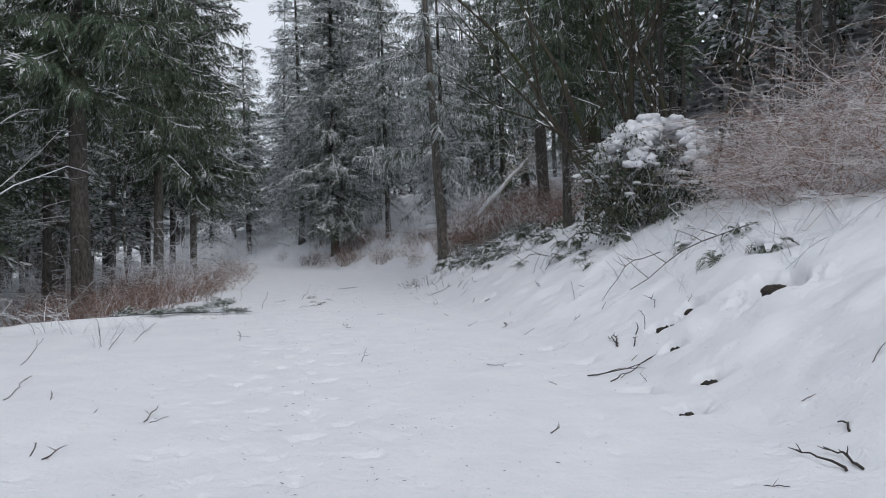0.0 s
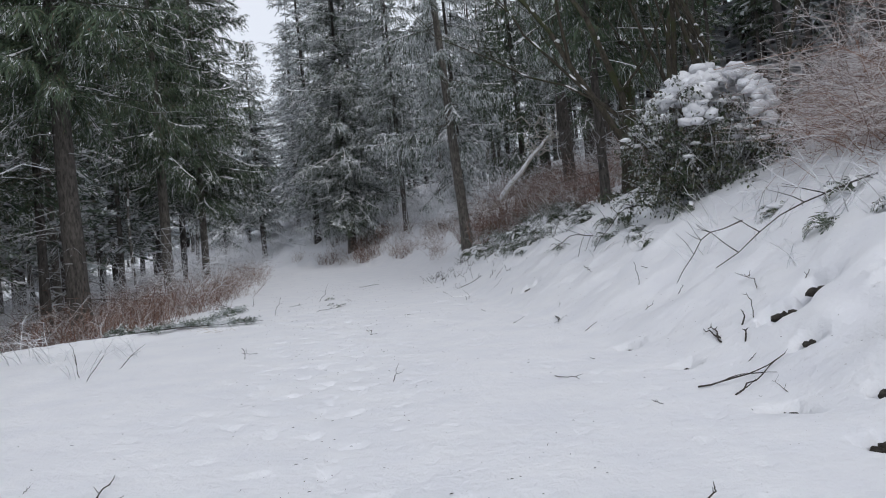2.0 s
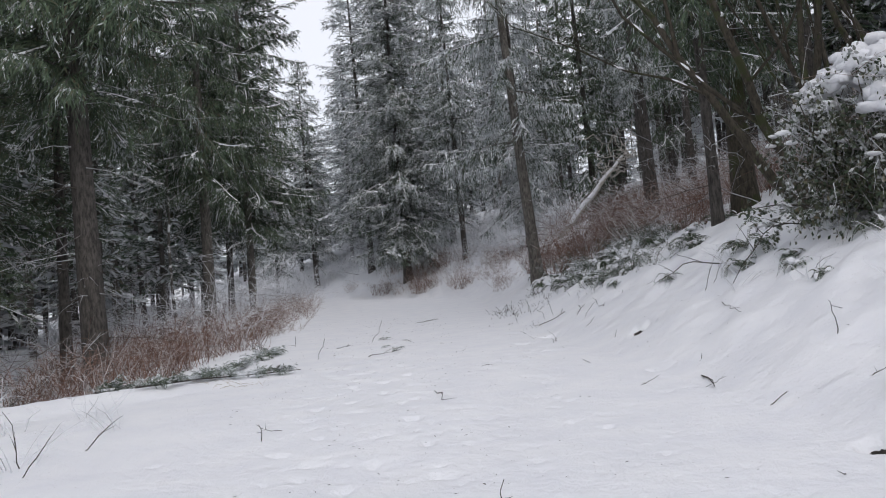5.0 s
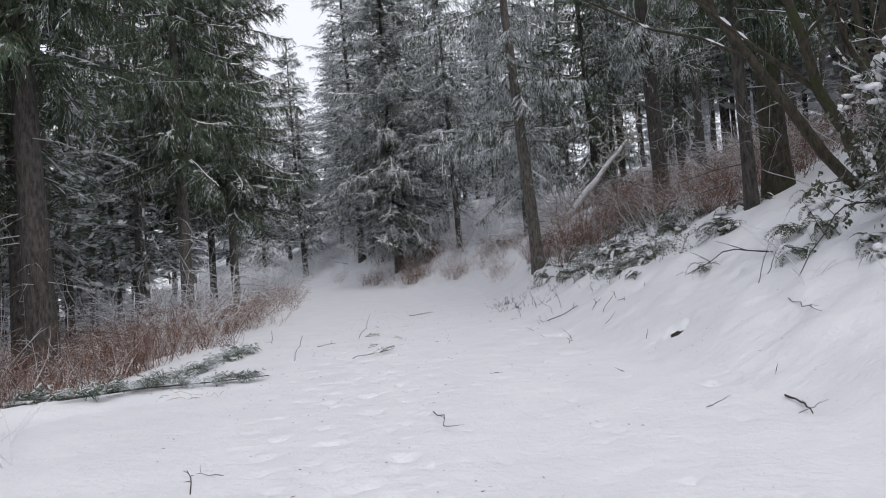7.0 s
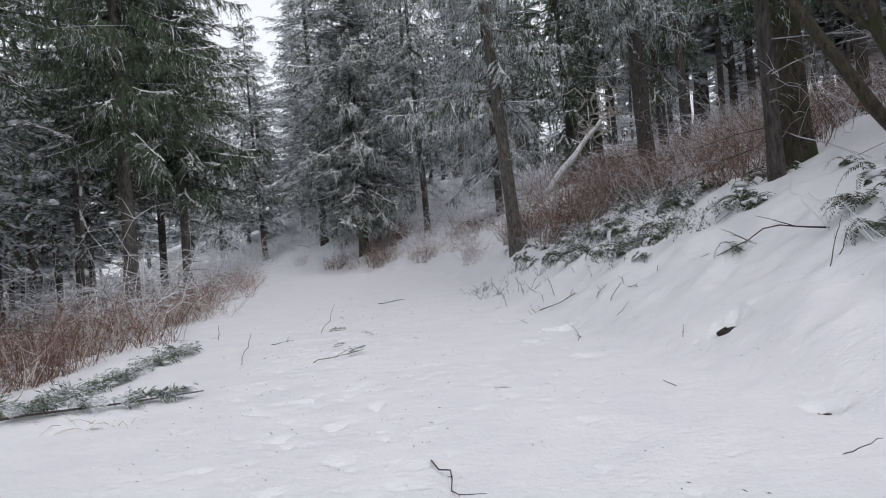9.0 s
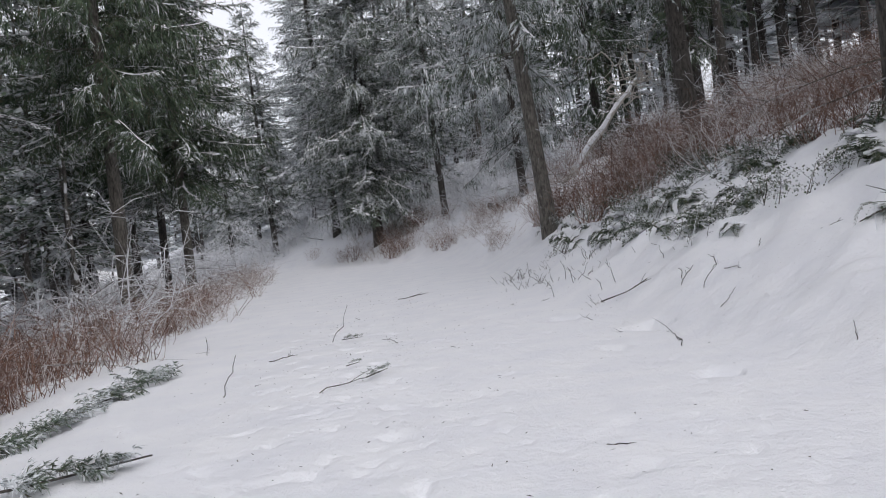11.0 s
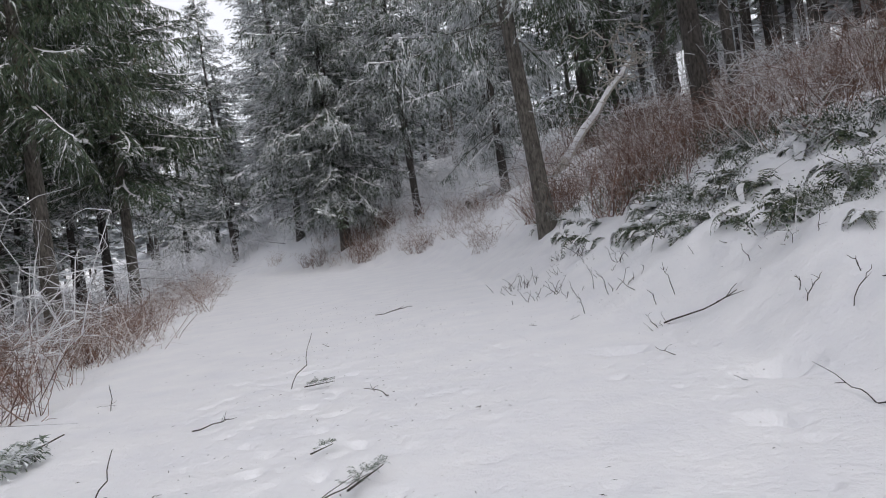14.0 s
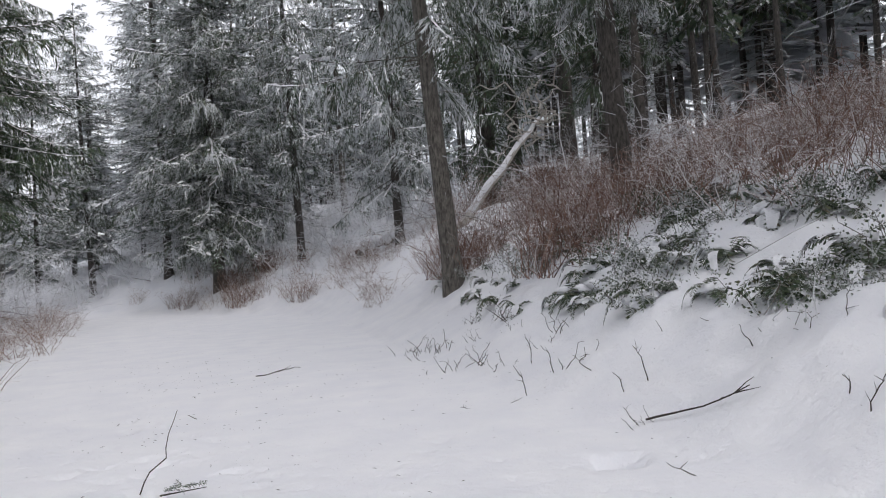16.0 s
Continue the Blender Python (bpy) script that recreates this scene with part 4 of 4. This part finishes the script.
STICKS = [  # foot x, y, tip x, y, tip's height over the snow
    (4.69, 4.34, 4.65, 4.39, 0.29), (4.55, 4.34, 4.60, 4.39, 0.12), (4.36, 3.94, 4.37, 3.99, 0.12), (4.98, 8.32, 4.93, 8.37, 0.39),
    (4.29, 4.34, 4.38, 4.77, 0.03), (5.14, 5.02, 5.34, 5.70, 0.04), (2.46, 4.33, 2.60, 3.91, 0.03), (0.74, 10.30, 0.81, 9.35, 0.03)]
STICKS += [(-1.10, 8.13, -1.12, 8.18, 0.15), (-1.33, 1.62, -1.30, 2.10, 0.05), (-1.97, 0.50, -1.91, 0.55, 0.10), (-1.81, 0.37, -1.75, 0.62, 0.03),
           (-3.90, 5.91, -3.59, 5.96, 0.36), (-3.07, 3.10, -3.29, 4.36, 0.03), (-3.31, 7.90, -3.44, 7.95, 0.54), (-3.13, 7.49, -2.84, 7.54, 0.33),
           (-2.98, 8.50, -2.55, 8.55, 0.32), (-2.57, 2.93, -2.56, 2.98, 0.09)]
STICKS += [(4.25, 4.26, 4.34, 4.80, 0.04), (3.66, -1.34, 3.61, -0.83, 0.03), (3.78, -1.33, 3.80, -0.86, 0.04), (4.07, -0.79, 4.12, -0.59, 0.02), (2.14, 0.27, 2.24, 0.35, 0.05)]
STICKS += [(3.79, 22.59, 3.65, 22.64, 0.37), (4.30, 23.57, 4.23, 23.62, 0.41), (4.24, 22.80, 4.12, 22.85, 0.39), (4.53, 21.18, 4.39, 21.23, 0.44),
           (4.32, 21.34, 4.25, 21.39, 0.23), (4.68, 18.72, 4.67, 18.77, 0.14), (4.99, 18.23, 4.90, 18.28, 0.17), (4.53, 17.83, 4.86, 17.88, 0.16),
           (4.91, 17.83, 4.94, 17.48, 0.03), (4.49, 18.40, 4.74, 18.45, 0.12), (3.50, 16.03, 3.64, 16.77, 0.03), (3.41, 15.82, 3.41, 15.90, 0.09)]
STICKS += [(-2.28, 20.92, -2.27, 20.97, 0.29), (-1.34, 16.63, -1.12, 16.68, 0.41), (0.68, 18.98, 0.47, 19.47, 0.03), (-1.07, 18.88, -0.72, 19.08, 0.03),
           (5.51, 13.16, 5.76, 13.21, 0.42), (5.20, 11.76, 4.99, 10.66, 0.04), (5.71, 13.29, 5.90, 13.34, 0.27), (3.94, 9.52, 3.75, 8.72, 0.03)]
for k, (ax, ay, bx, by, bz) in enumerate(STICKS):
    thick = 0.011 if bz < 0.2 and 3.5 < ax < 5 and ay < 10 else 0.006
    standing = bz > 0.08
    stick([(ax, ay, -0.04 if standing else 0.01), (0.5 * (ax + bx) + 0.03, 0.5 * (ay + by), 0.5 * bz + 0.02), (bx, by, bz)], thick,
          "dark thin twig standing out of the snow" if standing else "dark thin stick lying on the snow", 200 + k, 1 + k % 3)
stick([(4.0, 20.4, 0.02), (4.25, 20.0, 0.05), (4.52, 19.6, 0.06)], 0.011, "dark fallen stick lying across the snow", 1, 3)
stick([(-0.25, 15.9, 0.01), (0.1, 16.15, 0.03), (0.36, 16.5, 0.02)], 0.006, "dark thin stick on the track", 2, 2)
stick([(-0.3, 20.5, 0.0), (-0.1, 20.75, 0.25), (-0.02, 21.2, 0.52)], 0.006, "thin curved twig standing out of the snow", 3, 1)
stick([(0.85, 5.1, 0.0), (0.93, 5.3, 0.16)], 0.005, "thin twig standing out of the snow", 5, 1)
stick([(3.4, 3.0, 0.02), (3.85, 3.05, 0.04), (4.25, 3.1, 0.03)], 0.010, "long dark stick lying on the snow", 7, 2)
stick([(3.55, 2.6, 0.02), (3.85, 2.8, 0.05), (4.25, 3.05, 0.06)], 0.008, "long dark stick lying on the snow", 8, 1)
stick([(1.1, 27.5, 0.01), (1.7, 28.2, 0.03), (1.9, 28.1, 0.04)], 0.009, "dark twig lying far up the track", 12, 2)
stick([(6.5, 14.7, 0.05), (6.1, 15.3, 0.35), (5.67, 16.1, 0.03)], 0.013, "arching dark branch bowed to the snow", 13, 3)
stick([(7.0, 12.6, 0.2), (6.3, 12.3, 0.55), (5.5, 12.0, 0.08)], 0.012, "arching dark branch bowed to the snow", 14, 3)
stick([(6.9, 5.2, 0.25), (6.1, 5.8, 0.38), (5.3, 6.3, 0.06)], 0.012, "arching dark branch bowed to the snow", 15, 5)
stick([(6.3, 7.4, 0.15), (5.8, 7.6, 0.40), (5.2, 7.4, 0.06)], 0.010, "arching dark branch bowed to the snow", 16, 5)
for k in range(44):
    y = r2.uniform(-3, 28)
    x = r2.uniform(2.8, 5.8) if r2.random() < 0.6 else r2.uniform(-2.6, 2.6)
    a, ln, up = r2.uniform(0, 6.28), r2.uniform(0.06, 0.26), r2.uniform(0.0, 0.12) if x > 2.8 else r2.uniform(0, 0.03)
    stick([(x, y, -0.01), (x + ln * np.cos(a), y + ln * np.sin(a), 0.01 + up)], r2.uniform(0.003, 0.006), "small dark twig in the snow", 50 + k, int(r2.integers(0, 3)))


def litter():
    """Needles, scales and bits of bark strewn over the snow, too many to count."""
    rr, h = np.random.default_rng(77), Heap()
    n = 1300
    y = rr.uniform(-4, 32, n)
    x = np.where(rr.random(n) < 0.6, rr.normal(0.4, 1.1, n), rr.uniform(-2.6, 5.5, n))
    keep = rolling(x, y, 1.4, 4) > -0.25
    x, y = x[keep], y[keep]
    n = len(x)
    z = land(x, y) + 0.004
    a, ln, w = rr.uniform(0, 6.28, n), rr.uniform(0.006, 0.024, n), rr.uniform(0.0015, 0.005, n)
    c = np.stack([x, y, z], -1)
    d = np.stack([np.cos(a), np.sin(a), rr.uniform(-0.1, 0.3, n)], -1) * ln[:, None]
    s2 = np.stack([-np.sin(a), np.cos(a), 0 * a], -1) * w[:, None]
    v = np.stack([c - d, c + s2, c + d, c - s2 + [0, 0, 0.004]], 1).reshape(-1, 3)
    q = 4 * np.arange(n)
    h.add(v, np.concatenate([np.stack([q, q + 1, q + 2], -1), np.stack([q, q + 2, q + 3], -1)]))
    tagged(new("needle_litter", h.mesh("needle_litter", STICK)), "dark needles and bark crumbs strewn on the snow", "litter", kind="stuff")


litter()
for k in range(5):
    x, y = -2.9 + 0.25 * k, 13.2 - 0.12 * k
    shrub("grass_tuft", [cane_clump(560 + k, 30, 0.22, 0.42, 1.4, 0, STRAW, 0.003, 0.8)], 0, on(x, y, 50 * k), "dry straw-coloured grass pressed into the snow", "dry grass tufts", "grass")


# ---------------------------------------------------------------- ferns, snowy evergreen bush, dark lumps in hollows
def frond(seed):
    """One frond along +x, bowed down by snow, and the snow on it."""
    r, g, w = np.random.default_rng(seed), Heap(), Heap()
    ln, rise = r.uniform(0.5, 0.85), r.uniform(0.5, 1.3)
    n = 20
    q = np.linspace(0.04, 1, n)
    bow = r.uniform(-0.25, 0.25)
    out = np.stack([ln * q * (1 - 0.25 * q * q), bow * ln * q * q, ln * (rise * q - (rise + 0.40) * q ** 2.0)], -1)
    d = np.gradient(out, axis=0)
    d /= np.linalg.norm(d, axis=1)[:, None]
    side = np.cross(d, [0, 0, 1.0])
    side /= np.linalg.norm(side, axis=1)[:, None]
    tube(g, out[::3], np.linspace(0.006, 0.002, len(out[::3])), 3)
    leaf = 0.13 * np.sin(np.pi * q ** 0.7) + 0.012
    for s in (-1, 1):
        tip = out + s * side * (leaf * r.uniform(0.7, 1.1, n))[:, None] + d * 0.025 - np.array([0, 0, 1.0]) * r.uniform(0.0, 0.06, n)[:, None]
        mid = 0.5 * (out + tip)
        v = np.stack([out - d * 0.008, mid + d * 0.018, tip, mid - d * 0.012], 1).reshape(-1, 3)
        i = 4 * np.arange(n)
        g.add(v, np.concatenate([np.stack([i, i + 1, i + 2], -1), np.stack([i, i + 2, i + 3], -1)]))
    i = r.integers(3, 9)
    for k in range(i, min(i + 8, n - 1)):
        wd, we = side[k] * leaf[k] * 0.6, side[k + 1] * leaf[k + 1] * 0.6
        up = np.array([0, 0, 0.012])
        w.add([out[k] - wd + up, out[k] + wd + up, out[k + 1] + we + up, out[k + 1] - we + up, (out[k] + out[k + 1]) / 2 + 3 * up], [[0, 1, 4], [1, 2, 4], [2, 3, 4], [3, 0, 4]])
    return g.mesh("frond", FERN_GREEN), w.mesh("snow", SNOW_CLEAN)


def lump(heap, centre, size, seed, flat=1.0):
    bm = bmesh.new()
    bmesh.ops.create_icosphere(bm, subdivisions=2, radius=1)
    v = np.array([p.co[:] for p in bm.verts])
    f = np.array([[q.index for q in t.verts] for t in bm.faces])
    bm.free()
    o = Vector((seed * 3.1, seed * 1.7, 0))
    k = np.array([1 + 0.5 * noise.noise(Vector(p) * 1.5 + o) + 0.22 * noise.noise(Vector(p) * 3.5 + o) for p in v])
    heap.add(v * k[:, None] * np.array(size) * np.array([1, 1, flat]) + np.array(centre), f)


FRONDS = [frond(700 + k) for k in range(7)]


def cushion(seed):
    h = Heap()
    r = np.random.default_rng(seed)
    for k in range(7):
        x, y = 0.13 * math.cos(k * 1.9) * (k > 0), 0.13 * math.sin(k * 1.9) * (k > 0)
        lump(h, (x, y, 0.13 + r.normal(0, 0.02)), (r.uniform(0.08, 0.15), r.uniform(0.08, 0.15), r.uniform(0.05, 0.085)), seed + 9 * k)
    return h.mesh("snow_cushion", SNOW_CLEAN, True)


CUSHIONS = [cushion(760 + 5 * k) for k in range(5)]
FERNS = [(5.89, 20.76, 1.0), (5.71, 21.68, 0.7), (5.84, 23.78, 0.8), (6.56, 25.54, 1.0), (7.35, 24.42, 1.1), (7.61, 22.92, 1.1), (6.46, 20.22, 1.0), (8.55, 24.33, 1.0),
         (5.32, 26.39, 0.7), (5.97, 30.5, 0.8), (6.25, 21.2, 0.9), (6.78, 20.7, 1.0), (7.38, 18.5, 1.0), (6.0, 16.13, 0.55), (6.37, 13.56, 0.8), (5.53, 24.4, 0.6),
         (6.9, 10.6, 0.7), (6.1, 11.2, 0.5), (5.9, 10.2, 0.45), (6.5, 12.0, 0.6), (6.2, 5.3, 0.6), (6.6, 4.4, 0.8), (7.0, 6.0, 0.7), (6.7, 7.2, 0.6)]
for k in range(66):
    y = r2.uniform(18.5, 34) if k < 54 else r2.uniform(13, 19)
    FERNS.append((right_edge(y) + (r2.uniform(1.8, 5.2) if k < 54 else r2.uniform(3.0, 5.2)), y, r2.uniform(0.5, 1.0)))
for k, (x, y, size) in enumerate(FERNS):
    root = thing("fern", on(x, y, r2.uniform(0, 360)) @ Matrix.Scale(size, 4), "green sword fern pressed down by snow on the bank", "fern", "ferns on the bank")
    for j in range(9):
        fr, sn = FRONDS[int(r2.integers(7))]
        ob = part("frond", fr, root)
        ob.matrix_basis = pose(0, 0, 0.04, r2.normal(0, 12), r2.normal(0, 18), 40 * j + r2.normal(0, 16))
        if r2.random() < 0.35:
            part("snow", sn, ob)
    if k % 2:
        part("snow_cushion", CUSHIONS[k % 5], root, "cushion of snow on the crown of fronds")


def snowy_bush(m):
    r = np.random.default_rng(71)
    root = thing("evergreen_bush", m, "evergreen bush bowed under a thick cap of snow", "bush")
    leaves, cap, stems, bits = Heap(), Heap(), Heap(), Heap()
    for k in range(120):
        az = r.uniform(0, 6.28)
        e = np.array([1.15 * np.cos(az) * r.uniform(0.4, 1.15) - 0.05, 1.1 * np.sin(az) * r.uniform(0.4, 1.2) + 0.2, r.uniform(0.35, 2.15)])
        p = curve_pts((0.15 * np.cos(az), 0.15 * np.sin(az), -0.1), e, np.linalg.norm(e), r, 6, 0.18, 0.22)
        tube(stems, p, np.linspace(0.020, 0.004, 6), 4)
        for j in range(5):
            t = curve_pts(p[r.integers(2, 6)], r.normal(0, 1, 3) + np.array([0, 0, -0.3]), r.uniform(0.2, 0.6), r, 4, 0.45, 0.2)
            tube(stems, t, np.linspace(0.006, 0.002, 4), 3)
            n = 26
            c = t[r.integers(1, 4, n)] + r.normal(0, 0.05, (n, 3))
            a = r.normal(0, 1, (n, 3)) - np.array([0, 0, 0.9])
            a /= np.linalg.norm(a, axis=1)[:, None]
            b = np.cross(a, r.normal(0, 1, (n, 3)))
            b /= np.linalg.norm(b, axis=1)[:, None]
            s = r.uniform(0.04, 0.09, n)[:, None]
            v = np.stack([c, c + a * s * 0.5 + b * s * 0.26, c + a * s, c + a * s * 0.5 - b * s * 0.26], 1).reshape(-1, 3)
            i = 4 * np.arange(n)
            leaves.add(v, np.concatenate([np.stack([i, i + 1, i + 2], -1), np.stack([i, i + 2, i + 3], -1)]))
            if r.random() < 0.45 and t[-1][2] > 0.5:  # snow caught on single twigs
                w = r.uniform(0.03, 0.08)
                lump(bits, t[2] + [0, 0, 0.03], (w * 1.5, w, 0.5 * w), 300 + 5 * k + j, 1.0)
    for k in range(420):                              # the broken sheet of snow lying over the dome
        az, q = r.uniform(0, 6.28), np.sqrt(r.random())
        x, y = 1.12 * q * np.cos(az) + 0.16, 1.02 * q * np.sin(az) + 0.12
        hump = noise.noise(Vector((x * 1.9, y * 1.9, 4.0))) + 0.5 * noise.noise(Vector((x * 5, y * 5, 1.0)))
        if hump < -0.06 - 0.14 * (1 - q):
            continue
        z = 0.72 + 1.22 * np.sqrt(max(0.02, 1 - 0.95 * q * q)) + 0.26 * hump
        big = r.uniform(0.06, 0.15)
        lump(cap, (x, y, z + r.normal(0, 0.04)), (big * r.uniform(0.8, 1.3), big * r.uniform(0.8, 1.3), big * r.uniform(0.55, 0.85)), k, 1.0)
    tagged(part("foliage", leaves.mesh("leaves", LEAF), root), kind="stuff")
    tagged(part("stemwork", stems.mesh("stems", DEAD_TWIG), root), kind="stuff")
    tagged(part("snow", bits.mesh("snow", SNOW_CLEAN, True), root, "small lumps of snow on single twigs"), kind="stuff")
    part("snow_cap", cap.mesh("snow_cap", SNOW_CLEAN, True), root, "thick lumpy snow cap")


snowy_bush(on(7.8, 11.4, 0) @ Matrix.Scale(1.21, 4))
# each hollow's bared earth and shaded slot, put in as dark lumps
for k, (hx, hy, hw, hd) in enumerate(HOLLOWS[:11]):
    h = Heap()
    for j in range(3):
        lump(h, (hw * (0.5 * j - 0.5), 0.03 * (j % 2), 0.01 * j), (hw * 0.42, hw * 0.35, hw * 0.26), 40 + 3 * k + j)
    ob = new("hollow_dark_lump", h.mesh("hollow_dark_lump", EARTH_SHADE, True))
    ob.matrix_basis = pose(hx, hy + 0.14, ground_z(hx, hy + 0.14) - 0.062 - 0.30 * hw, 0, 0, 18 * (k % 3))
    tagged(ob, "dark lump standing for bared earth and shade in a snow hollow", "clod", "earth clods in hollows")
